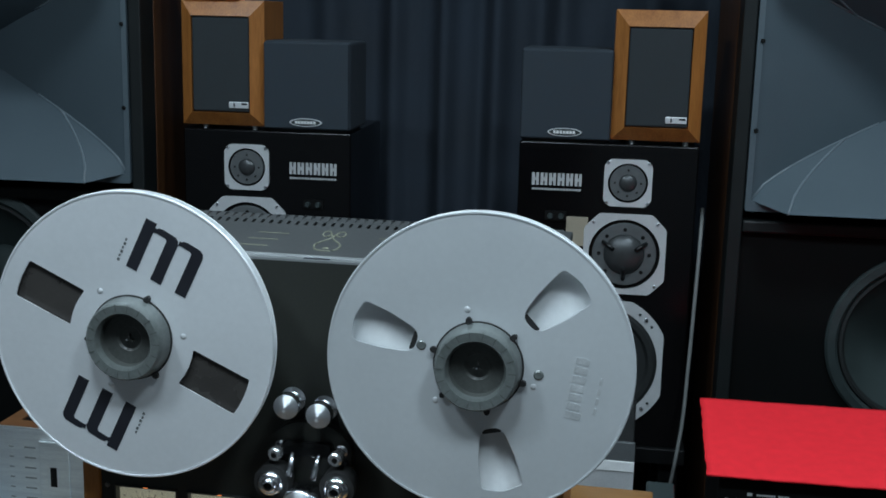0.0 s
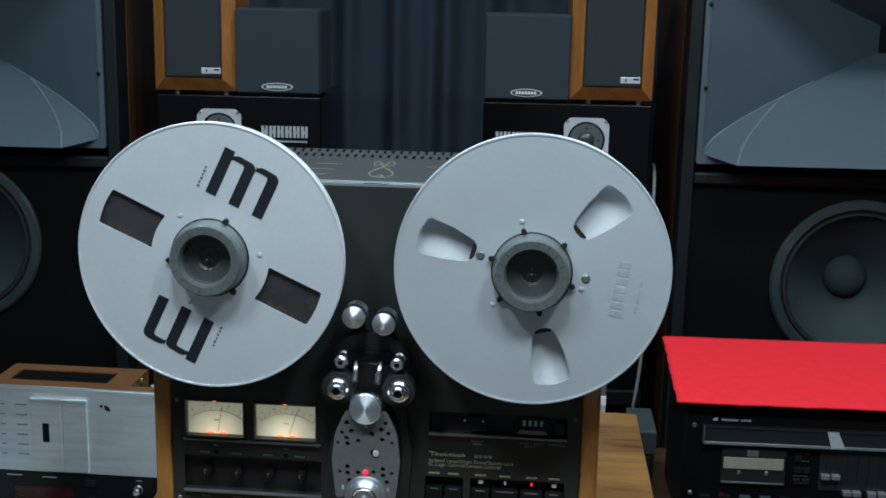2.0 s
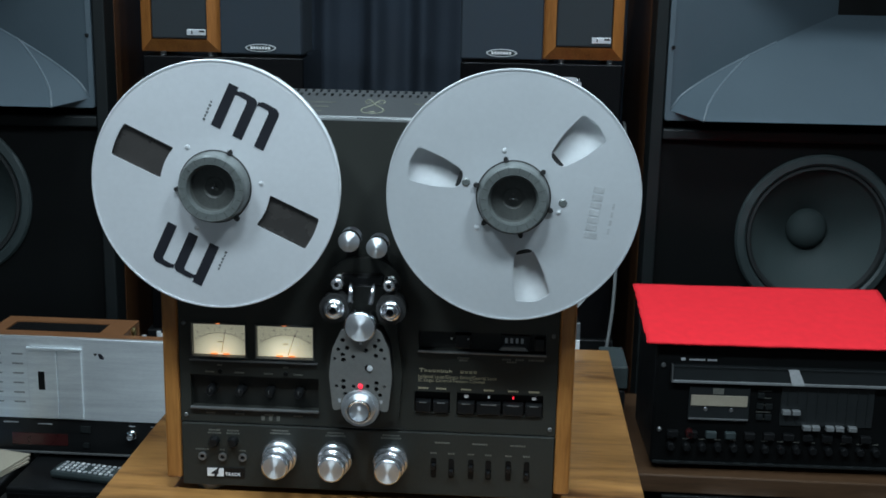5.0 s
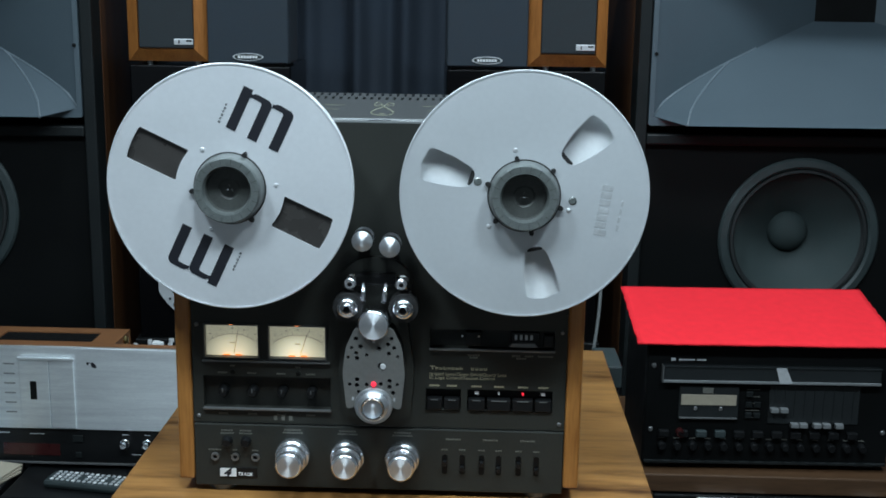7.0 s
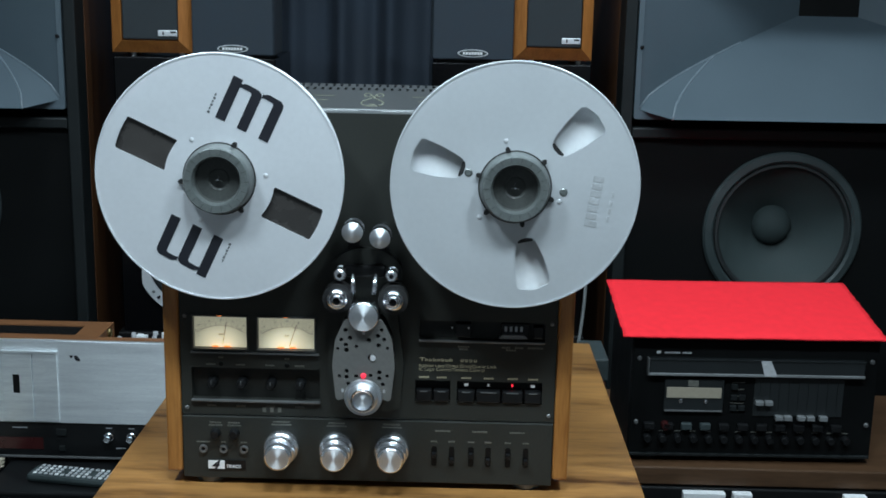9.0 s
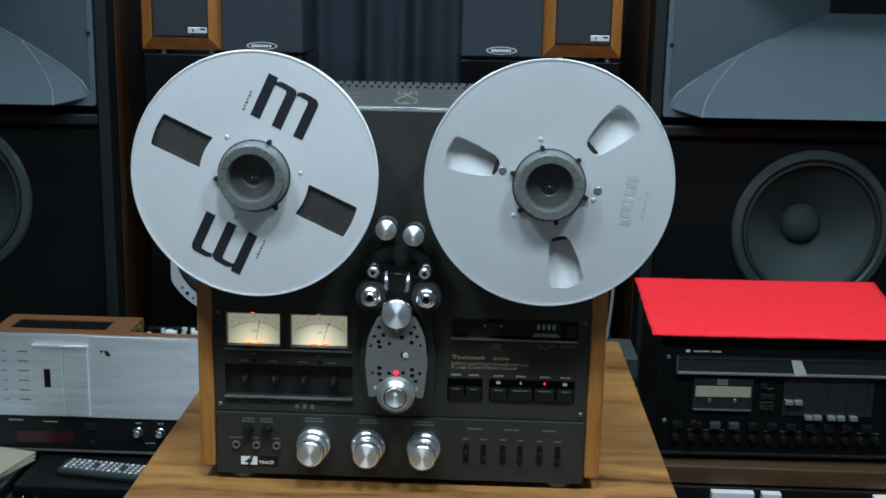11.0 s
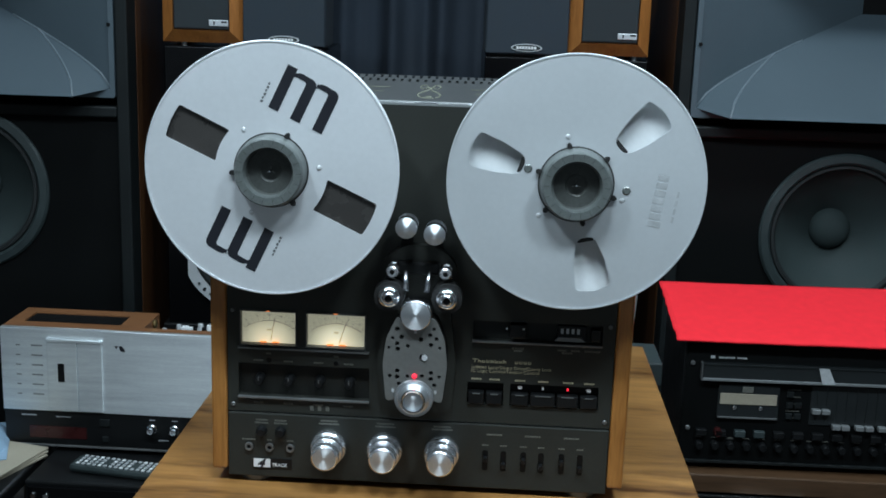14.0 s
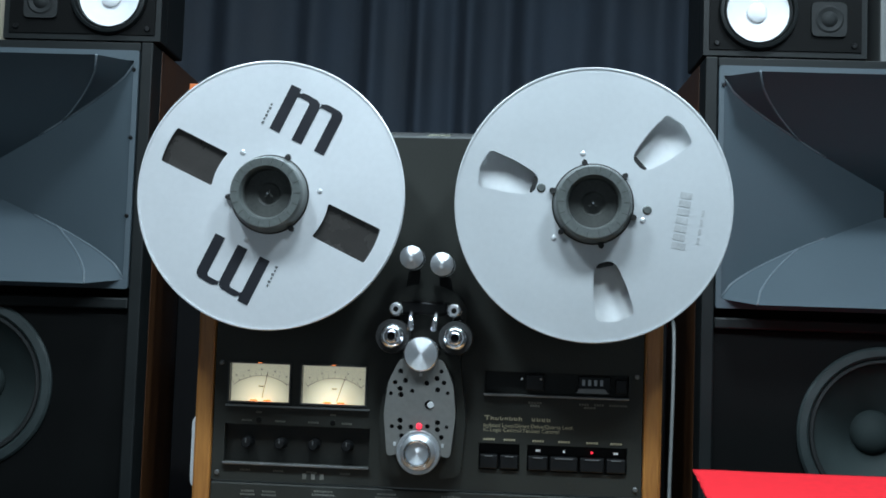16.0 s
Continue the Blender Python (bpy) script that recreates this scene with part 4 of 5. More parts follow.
# meters
def meter(x0, x1, z0, z1, swing):
    cx, cz, w, h = (x0 + x1) / 2, (z0 + z1) / 2, x1 - x0, z1 - z0
    ob = new("level_meter")
    ob.parent = deck
    ob.location = (cx, 0, cz - TZ)
    tagged(ob, "cream level meter lit by a warm bulb")
    part("frame", plate([rect(-w / 2, w / 2, -h / 2, h / 2), rect(-w / 2 + 0.0016, w / 2 - 0.0016, -h / 2 + 0.0016, h / 2 - 0.0016)], -0.002, 0.012), M_PANEL_TOP, ob)
    part("face", box(-w / 2 + 0.0016, w / 2 - 0.0016, 0.007, 0.009, -h / 2 + 0.0016, h / 2 - 0.0016), M_METER, ob)
    arc = bmesh.new()
    c0, r0 = -0.036, 0.043
    ang = [math.radians(90 + 38 - 76 * k / 20) for k in range(21)]
    tube([(r0 * math.cos(a) * 1.05, 0.0066, c0 + r0 * math.sin(a)) for a in ang], 0.00024, 5, arc)
    for k, a in enumerate(ang):
        if k % 2 == 0:
            l = 0.0042 if k % 4 == 0 else 0.0026
            tube([(r0 * math.cos(a) * 1.05, 0.0066, c0 + r0 * math.sin(a)), ((r0 + l) * math.cos(a) * 1.05, 0.0066, c0 + (r0 + l) * math.sin(a))], 0.0002, 5, arc)
    part("scale", arc, M_SCALE, ob)
    part("numerals", bars([(1.05 * (r0 + 0.0065) * math.cos(a) - 0.0007, 1.05 * (r0 + 0.0065) * math.cos(a) + 0.0007, c0 + (r0 + 0.0058) * math.sin(a), c0 + (r0 + 0.0058) * math.sin(a) + 0.0013) for a in ang[2:19:4]] + word(0, -0.004, 0.0055, 0.0013, 2), 0.0069), M_SCALE, ob)
    a = math.radians(90 - swing)
    part("needle", tube([(0.012 * math.cos(a), 0.0055, c0 + 0.020 * math.sin(a) + 0.0), (0.047 * math.cos(a), 0.0055, c0 + 0.047 * math.sin(a))], 0.00035, 6), M_NEEDLE, ob, "thin brown needle")
    gl = bmesh.new()
    box(-0.0110, -0.0030, 0.0050, 0.0068, -h / 2 + 0.0018, -h / 2 + 0.0036, 0.0008, gl)
    box(0.0030, 0.0110, 0.0050, 0.0068, -h / 2 + 0.0018, -h / 2 + 0.0036, 0.0008, gl)
    part("bulb_window", gl, M_METER_GLOW, ob, "orange glowing bulb window")
    # Thin emissive strip draws an orange glow on the frame's top edge.
    part("top_glow", box(-0.0022, 0.0022, -0.0024, -0.0019, h / 2 - 0.0009, h / 2 - 0.0003), M_METER_GLOW, ob)
    gd = bpy.data.objects.new("glass", mesh_of("glass", box(-w / 2 + 0.001, w / 2 - 0.001, -0.0012, -0.0004, -h / 2 + 0.001, h / 2 - 0.001), M_GLASS))
    scene.collection.objects.link(gd)
    gd.parent = ob
    gd.visible_shadow = False


M_GLASS = bpy.data.materials.new("clear_glass")
M_GLASS.use_nodes = True
_nt = M_GLASS.node_tree
_nt.nodes.remove(_nt.nodes["Principled BSDF"])
_tr, _gl, _fr, _mx = (_nt.nodes.new(k) for k in ("ShaderNodeBsdfTransparent", "ShaderNodeBsdfGlossy", "ShaderNodeFresnel", "ShaderNodeMixShader"))
_gl.inputs["Roughness"].default_value = 0.05
_nt.links.new(_fr.outputs[0], _mx.inputs[0])
_nt.links.new(_tr.outputs[0], _mx.inputs[1])
_nt.links.new(_gl.outputs[0], _mx.inputs[2])
_nt.links.new(_mx.outputs[0], _nt.nodes["Material Output"].inputs[0])

meter(-0.2045, -0.139, 0.7665, 0.8085, 8)
meter(-0.1295, -0.0605, 0.7665, 0.8085, 14)
dpart("meter_ledge", box(-0.206, -0.057, -0.0035, 0.0, 0.7630, 0.7648), M_EDGE)
for x in (-0.171, -0.094):
    dpart("adjuster", lathe([(0, -0.0010), (0.0022, -0.0010), (0.0030, -0.0004), (0.0030, 0.001)], x, 0.7495, 0, 14), M_RECESS)
    dpart("lettering", bars(word(x, 0.7575, 0.006, 0.0018, 3), 0), M_PRINT_DIM)

# input control row
row = dpart("control_bay", box(-0.206, -0.056, 0.0085, 0.012, 0.7065, 0.745), M_BAY, None, "recessed black control row")
dpart("row_ledge", box(-0.2065, -0.0555, -0.004, 0.0, 0.7040, 0.7066, 0.0006), M_EDGE, None, "pale metal ledge")
for x in (-0.182, -0.1475, -0.113, -0.0785):
    kb = dpart("small_knob", lathe([(0, -0.007), (0.0042, -0.007), (0.0054, -0.005), (0.0058, 0.0085)], x, 0.7265, 0, 24), M_BLACK)
    dpart("pointer", box(x - 0.0005, x + 0.0005, -0.0076, -0.0069, 0.7268, 0.7312), M_EDGE, kb)
    dpart("lettering", bars(word(x - 0.001, 0.7490, 0.011, 0.0019, 5), 0), M_PRINT_DIM)
    dpart("lettering", bars(word(x - 0.001, 0.6985, 0.011, 0.0019, 5), 0), M_PRINT_DIM)
dpart("lettering", bars([(-0.1235 + i * 0.009, -0.1195 + i * 0.009, 0.6915, 0.6975) for i in range(3)], 0), M_PRINT_DIM)

# right hand side: pitch slide, counter, keys
rec = dpart("upper_recess", box(0.0595, 0.204, 0.0085, 0.012, 0.7855, 0.808), M_BAY, None, "recessed black strip")
dpart("recess_ledge", box(0.059, 0.2045, -0.004, 0.0, 0.7832, 0.7856, 0.0006), M_EDGE)
dpart("slide_block", box(0.101, 0.119, -0.004, 0.0085, 0.790, 0.806, 0.001), M_BLACK, rec)
for x in (0.097, 0.116):
    dpart("pilot", box(x - 0.001, x + 0.001, -0.0052, -0.0042, 0.8005, 0.8025), M_PRINT_GREY, rec)
cn = dpart("tape_counter", box(0.154, 0.186, 0.002, 0.0085, 0.790, 0.8055, 0.0008), M_BLACK, rec, "four-wheel tape counter")
dpart("digit", bars([(0.1575 + i * 0.006, 0.1605 + i * 0.006, 0.7965, 0.8025) for i in range(4)], 0.0019), M_PRINT_GREY, cn)
dpart("counter_lip", plate([[(0.151, 0.789), (0.184, 0.789), (0.180, 0.7935), (0.155, 0.7935)]], -0.003, 0.002), M_EDGE, cn)
dpart("reset_button", box(0.191, 0.202, -0.003, 0.0085, 0.790, 0.8035, 0.001), M_BLACK, rec)
dpart("lettering", bars(word(0.111, 0.7775, 0.014, 0.002, 5) + word(0.111, 0.7745, 0.010, 0.002, 4), 0), M_PRINT_DIM)
dpart("lettering", bars(word(0.160, 0.7775, 0.010, 0.002, 4) + word(0.175, 0.7775, 0.010, 0.002, 4) + word(0.194, 0.7775, 0.018, 0.002, 7) + word(0.166, 0.7745, 0.012, 0.002, 4), 0), M_PRINT_DIM)
mark = [(0.0600, 0.0660, 0.7624, 0.7634), (0.0624, 0.0637, 0.7590, 0.7634)]
for i in range(7):
    x = 0.0665 + i * 0.0047
    mark += [(x, x + 0.0011, 0.7590, 0.7628 - 0.0008 * (i % 2)), (x + 0.0024, x + 0.0034, 0.7590, 0.7616), (x + 0.0008, x + 0.0030, 0.7590 + 0.0016 * (i % 3 == 0), 0.7599 + 0.0016 * (i % 3 == 0))]
for i in range(4):
    x = 0.1080 + i * 0.0050
    mark += [(x, x + 0.0009, 0.7590, 0.7622), (x + 0.0024, x + 0.0032, 0.7590, 0.7622), (x + 0.0006, x + 0.0028, 0.7590, 0.7597)]
dpart("maker_mark", bars(mark, 0), M_PRINT_GOLD, None, "pale gold maker's mark as plain bars")
dpart("lettering", lettering("Isolated Loop/Direct Drive/Quartz Lock", 0.0055, 0.0592, 0.0, 0.7520), M_PRINT_GOLD)
dpart("lettering", lettering("IC Logic Control/Tension Control", 0.0055, 0.0592, 0.0, 0.7474), M_PRINT_GOLD)


def keys(x0, x1, cuts, lamps):
    bk = dpart("key_bay", box(x0, x1, 0.0085, 0.012, 0.709, 0.7355), M_RECESS, None, "black recessed key bay")
    xs = [x0] + cuts + [x1]
    for i, (a, c) in enumerate(zip(xs, xs[1:])):
        dpart("key", box(a + 0.0012, c - 0.0012, -0.003, 0.0085, 0.7105, 0.7245, 0.0012), M_BLACK, bk)
        # Pale strip draws the highlight along the front of the black key.
        dpart("key_highlight", box(a + 0.006, c - 0.006, -0.0038, -0.003, 0.7225, 0.7236), M_EDGE, bk)
        dpart("lettering", bars(word((a + c) / 2, 0.7395, 0.012, 0.0020, 5), 0), M_PRINT_GOLD)
        if lamps:
            wl = 0.0024 if i in (0, 3) else 0.0011
            dpart("key_lamp", box((a + c) / 2 - wl, (a + c) / 2 + wl, 0.003, 0.008, 0.7285, 0.7305, 0.0003), M_RED_LED if lamps[i] == "r" else M_WHITE_LED, bk, "red lit lamp" if lamps[i] == "r" else "")


keys(0.0555, 0.0965, [0.076], "")
keys(0.104, 0.2035, [0.126, 0.156, 0.182], "wwrw")

# screws of the panel
for x, z in ((-0.2122, 0.807), (0.2122, 0.807), (-0.2122, 0.695), (0.2122, 0.695)):
    dpart("screw", lathe([(0, -0.0018), (0.0018, -0.0018), (0.0026, -0.0008), (0.0026, 0.001)], x, z, 0, 12), M_EDGE)

# lower panel controls
for x in (-0.179, -0.157):
    dpart("mic_knob", lathe([(0, -0.010), (0.0045, -0.010), (0.0056, -0.008), (0.0062, -0.001)], x, 0.6645, 0, 24), M_BLACK, lower)
    dpart("lettering", bars(word(x, 0.6775, 0.014, 0.0018, 5) + word(x, 0.6740, 0.016, 0.0018, 6), -0.001), M_PRINT_DIM, lower)
for x in (-0.194, -0.170, -0.146):
    jk = dpart("jack_socket", lathe([(0.0026, -0.001), (0.0028, -0.004), (0.0046, -0.004), (0.0050, -0.001)], x, 0.6445, 0, 24), M_EDGE, lower, "dull metal jack socket")
    dpart("jack_hole", lathe([(0, -0.0014), (0.0027, -0.0014), (0.0027, -0.001)], x, 0.6445, 0, 16), M_RECESS, jk)
dpart("lettering", bars(word(-0.194, 0.6530, 0.016, 0.0018, 6) + word(-0.170, 0.6530, 0.006, 0.0018, 2) + word(-0.146, 0.6530, 0.008, 0.0018, 3), -0.001), M_PRINT_DIM, lower)
tp = dpart("track_plate", box(-0.1895, -0.1440, -0.0022, -0.001, 0.6190, 0.6310, 0.0004), M_BLACK, lower, "black plate reading 4 TRACK")
dpart("track_field", box(-0.1885, -0.1690, -0.0026, -0.0022, 0.6198, 0.6302), M_WHITE, tp)
dpart("track_number", lettering("4", 0.0150, -0.1845, -0.0028, 0.6199, 0.40, 0.0006), M_LOGO_BLACK, tp)
dpart("track_word", lettering("TRACK", 0.0056, -0.1676, -0.0024, 0.6212, 0.15, 0.0001), M_WHITE, tp)


def dual_knob(x, z):
    b = dpart("level_knob", lathe([(0.0195, -0.001), (0.0205, -0.003), (0.0205, -0.0095), (0.0200, -0.0105), (0.0185, -0.0122), (0.0172, -0.0128)], x, z), M_KNOB_SIDE, lower, "turned silver dual level knob")
    dpart("middle_ring", lathe([(0.0172, -0.013), (0.0182, -0.0145), (0.0182, -0.0205), (0.0177, -0.0217), (0.0163, -0.0231), (0.0150, -0.0235)], x, z), M_KNOB_SIDE, b)
    dpart("front_cap", lathe([(0.0150, -0.0235), (0.0158, -0.025), (0.0158, -0.0358), (0.0153, -0.0370), (0.0142, -0.0382), (0.0132, -0.0387)], x, z), M_KNOB_SIDE, b)
    dpart("cap_face", lathe([(0.0132, -0.0387), (0.0070, -0.0390), (0, -0.0391)], x, z), M_TURNED, b, "spun cap face")
    dpart("lettering", bars(word(x, 0.6800, 0.020, 0.0018, 7) + word(x, 0.6765, 0.024, 0.0018, 9), -0.001), M_PRINT_DIM, lower)


for x in (-0.101, -0.036, 0.029):
    dual_knob(x, 0.6495)
for i, x in enumerate((0.079, 0.0997, 0.1225, 0.1427, 0.166, 0.187)):
    sl = dpart("switch_slot", plate([rounded(rect(x - 0.0032, x + 0.0032, 0.6300, 0.6545), 0.0025)], -0.0016, -0.001), M_RECESS, lower)
    dpart("switch_lever", box(x - 0.0022, x + 0.0022, -0.0085, -0.0016, 0.6355 if i % 2 else 0.642, 0.6415 if i % 2 else 0.648, 0.0008), M_BLACK, sl)
    dpart("lettering", bars(word(x, 0.6605, 0.008, 0.0017, 3), -0.001), M_PRINT_DIM, lower)
for x in (0.089, 0.1325, 0.1765):
    dpart("lettering", bars(word(x, 0.6735, 0.018, 0.0019, 7), -0.001), M_PRINT_DIM, lower)

# head block
hb = dpart("head_block", plate([rounded([(-0.040, 0.700), (0.038, 0.700), (0.042, 0.760), (0.034, 0.82), (0.040, 0.875), (0.016, 0.893), (-0.020, 0.893), (-0.044, 0.875), (-0.038, 0.82), (-0.046, 0.760)], 0.012)], -0.010, 0.0), M_PANEL, None, "black head block casting")
outline = rounded([(-0.0215, 0.726), (-0.033, 0.722), (-0.0375, 0.765), (-0.034, 0.795), (-0.023, 0.819), (0.019, 0.819), (0.030, 0.795), (0.0335, 0.765), (0.029, 0.722), (0.0175, 0.726)], 0.006, 5)
holes = []
for hx, hz, r in ((-0.022, 0.806, 0.0026), (-0.027, 0.795, 0.0022), (-0.017, 0.797, 0.0026), (-0.022, 0.789, 0.0026), (-0.031, 0.784, 0.0019), (-0.021, 0.783, 0.0027), (-0.010, 0.787, 0.0022), (0.004, 0.795, 0.0026), (0.018, 0.807, 0.0022), (0.014, 0.800, 0.0026),
                  (0.021, 0.796, 0.0024), (0.015, 0.789, 0.0026), (0.025, 0.786, 0.0019), (-0.029, 0.752, 0.0021), (-0.021, 0.758, 0.0026), (-0.021, 0.751, 0.0027), (-0.010, 0.752, 0.0024), (0.006, 0.753, 0.0024), (0.016, 0.757, 0.0026),
                  (0.016, 0.750, 0.0026), (0.025, 0.753, 0.0019), (0.020, 0.743, 0.0024), (-0.019, 0.743, 0.0024), (0.013, 0.740, 0.0021), (0.007, 0.774, 0.0045)):
    holes.append(circle(hx, hz, r, 14))
hp = dpart("head_cover", plate([outline] + holes, -0.040, -0.036), M_HEAD_PLATE, hb, "grey perforated head cover")
dpart("cover_body", plate([[(x * 0.97 - 0.0001, 0.77 + (z - 0.77) * 0.97) for x, z in outline]], -0.0352, -0.010), M_RECESS, hb)
dpart("cover_screw", lathe([(0, -0.0415), (0.0028, -0.0415), (0.0034, -0.0400), (0.0034, -0.036)], 0.0085, 0.774, 0, 16), M_SILVER, hp)
for x in (-0.0255, 0.0215):
    dpart("lettering", bars([(x - 0.0012, x + 0.0012, 0.733, 0.737)], -0.0400), M_PRINT_GREY, hp)
dpart("lettering", bars([(-0.0035, -0.0005, 0.8015, 0.8045)], -0.0400), M_PRINT_GREY, hp)
cp = dpart("capstan_cap", lathe([(0.0160, -0.020), (0.0175, -0.021), (0.0178, -0.044), (0.0170, -0.0465), (0.0160, -0.0473)], -0.002, 0.8235, 0, 64), M_CHROME, hb, "turned silver capstan cap")
dpart("cap_face", lathe([(0.0160, -0.0473), (0.0080, -0.0486), (0, -0.0497)], -0.002, 0.8235, 0, 64), M_TURNED, cp, "spun cap face")
kn = dpart("speed_knob", lathe([(0.0172, -0.0425), (0.0180, -0.0430), (0.0208, -0.0430), (0.0216, -0.0420), (0.0218, -0.0405)], -0.002, 0.7275, 0, 64), M_KNOB, hb, "round silver knob with a bright inner ring")
dpart("knob_slope", lathe([(0.0172, -0.0425), (0.0168, -0.0465), (0.0160, -0.0485), (0.0136, -0.0510)], -0.002, 0.7275, 0, 64), M_TURNED, kn)
dpart("inner_ring", lathe([(0.0136, -0.0510), (0.0132, -0.0530), (0.0122, -0.0540), (0.0110, -0.0534), (0.0098, -0.0505)], -0.002, 0.7275, 0, 64), M_CHROME, kn)
dpart("knob_centre", lathe([(0.0098, -0.0505), (0.0085, -0.0508), (0, -0.0520)], -0.002, 0.7275, 0, 64), M_TURNED, kn)
dpart("speed_lamp", lathe([(0, -0.0440), (0.0022, -0.0435), (0.0030, -0.0405)], -0.002, 0.7530, 0, 16), M_RED_LED, hb, "red lit lamp")
for x in (-0.0325, 0.0305):
    pr = dpart("pinch_roller", lathe([(0.0110, -0.034), (0.0165, -0.0335), (0.0170, -0.031), (0.0170, -0.014), (0.012, -0.012)], x, 0.8400, 0, 48), M_RUBBER, hb, "black rubber pinch roller")
    dpart("roller_cap", lathe([(0.0124, -0.0335), (0.0124, -0.0355), (0.0118, -0.0370), (0.0088, -0.0398), (0.0080, -0.0400), (0.0074, -0.0398), (0.0068, -0.0412), (0.0050, -0.0428), (0.0040, -0.0430), (0.0036, -0.0420)], x, 0.8400, 0, 40), M_CHROME, pr, "silver roller cap")
    dpart("axle_hole", lathe([(0, -0.0405), (0.0037, -0.0405), (0.0037, -0.040)], x, 0.8400, 0, 16), M_RECESS, pr)
    dpart("roller_arm", box(x - 0.006, x + 0.006, -0.016, -0.008, 0.836, 0.860, 0.003), M_BLACK, hb)
for x in (-0.0300, 0.0280):
    gr = dpart("guide_roller", lathe([(0, -0.0325), (0.0050, -0.0325), (0.0066, -0.0310), (0.0070, -0.0290), (0.0070, -0.027), (0.0068, -0.024), (0.0048, -0.023), (0.0048, -0.012), (0.0066, -0.010)], x, 0.8670, 0, 32), M_BRIGHT, hb, "small silver guide roller")
    dpart("hub_hole", lathe([(0, -0.0330), (0.0024, -0.0329), (0.0028, -0.0324)], x, 0.8670, 0, 14), M_RECESS, gr)
for s, x in ((1, -0.0165), (-1, 0.0105)):
    dpart("tape_lifter", tube([(x, -0.008, 0.872), (x + s * 0.001, -0.022, 0.862), (x + s * 0.002, -0.036, 0.848)], 0.0030, 14), M_CHROME, hb)
dpart("head_bridge", box(-0.027, 0.021, -0.020, -0.008, 0.862, 0.876, 0.003), M_BLACK, hb)
for x, z in ((-0.0150, 0.9185), (0.0155, 0.9125)):
    tn = dpart("tension_roller", lathe([(0.0116, -0.0425), (0.0120, -0.0400), (0.0120, -0.0340), (0.0080, -0.0325), (0.0080, -0.021), (0.0118, -0.0195), (0.0118, -0.016), (0.0050, -0.015), (0.0050, 0.0)], x, z, 0, 40), M_CHROME, None, "turned silver tension roller")
    dpart("cone_cap", lathe([(0.0116, -0.0425), (0.0058, -0.0457), (0, -0.0488)], x, z, 0, 48), M_TURNED, tn, "spun conical cap")
    sx_ = -0.005 if x < 0 else 0.006
    dpart("arm_slot", plate([rounded([(x + sx_ - 0.0060, z - 0.046), (x + sx_ + 0.0060, z - 0.046), (x + 0.0065, z - 0.010), (x - 0.0065, z - 0.010)], 0.004)], -0.0006, 0.0), M_RECESS, None, "black tension arm slot")


# ---------------------------------------------------------------- cassette deck under the red felt
sh = thing("low_shelf", "low dark brown wooden shelf carrying a cassette deck", "shelf", pose(0, 0, 0))
part("board", box(0.40, 1.30, 0.795, 1.24, 0.262, 0.298, 0.003), M_SHELF, sh)
part("lower_board", box(0.42, 1.28, 0.78, 1.22, 0.04, 0.07, 0.002), M_SHELF, sh)
for x in (0.42, 1.26):
    part("upright", box(x - 0.012, x + 0.012, 0.83, 1.22, 0.0, 0.261, 0.002), M_SHELF, sh)
bx_ = thing("stored_component", "black component with pale front keys on the lower shelf", "hi-fi component", pose(0, 0, 0.0705))
part("case", box(0.46, 1.20, 0.790, 1.12, 0.0, 0.188, 0.003), M_BLACK, bx_)
for x0, x1 in ((0.543, 0.623), (0.638, 0.674), (0.849, 0.892)):
    part("front_key", box(x0, x1, 0.772, 0.7895, 0.155, 0.185, 0.001), M_WHITE, bx_)

cas = thing("black_cassette_deck", "black cassette deck with many small controls, covered by red felt", "cassette deck", pose(0.675, 0.83, 0.298, 0, 0, 1.3))
cas.scale = (1, 1, 1.062)
W2 = 0.236
for x in (-0.2, 0.2):
    for y in (0.03, 0.20):
        part("foot", box(x - 0.02, x + 0.02, y - 0.015, y + 0.015, 0.0, 0.0095, 0.002), M_RUBBER, cas)
case = bmesh.new()
prof_ = [(0.006, 0.0095), (0.006, 0.236), (0.235, 0.2745), (0.235, 0.0095)]
ends = [[case.verts.new((sx * W2, y, z)) for y, z in prof_] for sx in (-1, 1)]
for e_ in ends:
    case.faces.new(e_)
for k in range(4):
    case.faces.new((ends[0][k], ends[0][(k + 1) % 4], ends[1][(k + 1) % 4], ends[1][k]))
bmesh.ops.recalc_face_normals(case, faces=case.faces[:])
bmesh.ops.bevel(case, geom=case.edges[:], offset=0.003, segments=2, affect="EDGES", profile=0.5)
part("case", case, M_BLACK, cas, "black case with a top that rises to the back")
fp = part("front_panel", box(-W2 + 0.002, W2 - 0.002, 0.0, 0.0058, 0.011, 0.229, 0.001), M_BAFFLE, cas, "black front panel")
part("lower_trim", box(-W2 + 0.004, W2 - 0.004, -0.006, 0.0, 0.012, 0.017, 0.001), M_FRAME_DARK, cas)
part("maker_mark", bars([(-0.190, -0.182, 0.2045, 0.2095)] + word(-0.160, 0.2065, 0.030, 0.0030, 8) + word(-0.132, 0.2065, 0.018, 0.0030, 4), 0), M_PRINT_GREY, fp)
part("smoked_cover", box(-0.205, 0.205, -0.014, -0.0005, 0.168, 0.199, 0.002), M_SMOKED, cas, "glossy smoked cover strip")
part("cover_edge", box(-0.205, 0.205, -0.0165, -0.014, 0.168, 0.173, 0.0008), M_STRIP, cas)
part("cover_end", box(-0.2075, -0.2055, -0.0165, -0.0005, 0.168, 0.199, 0.0005), M_EDGE, cas)
part("cover_edge", box(-0.205, 0.205, -0.0155, -0.014, 0.196, 0.199, 0.0005), M_FRAME_DARK, cas)
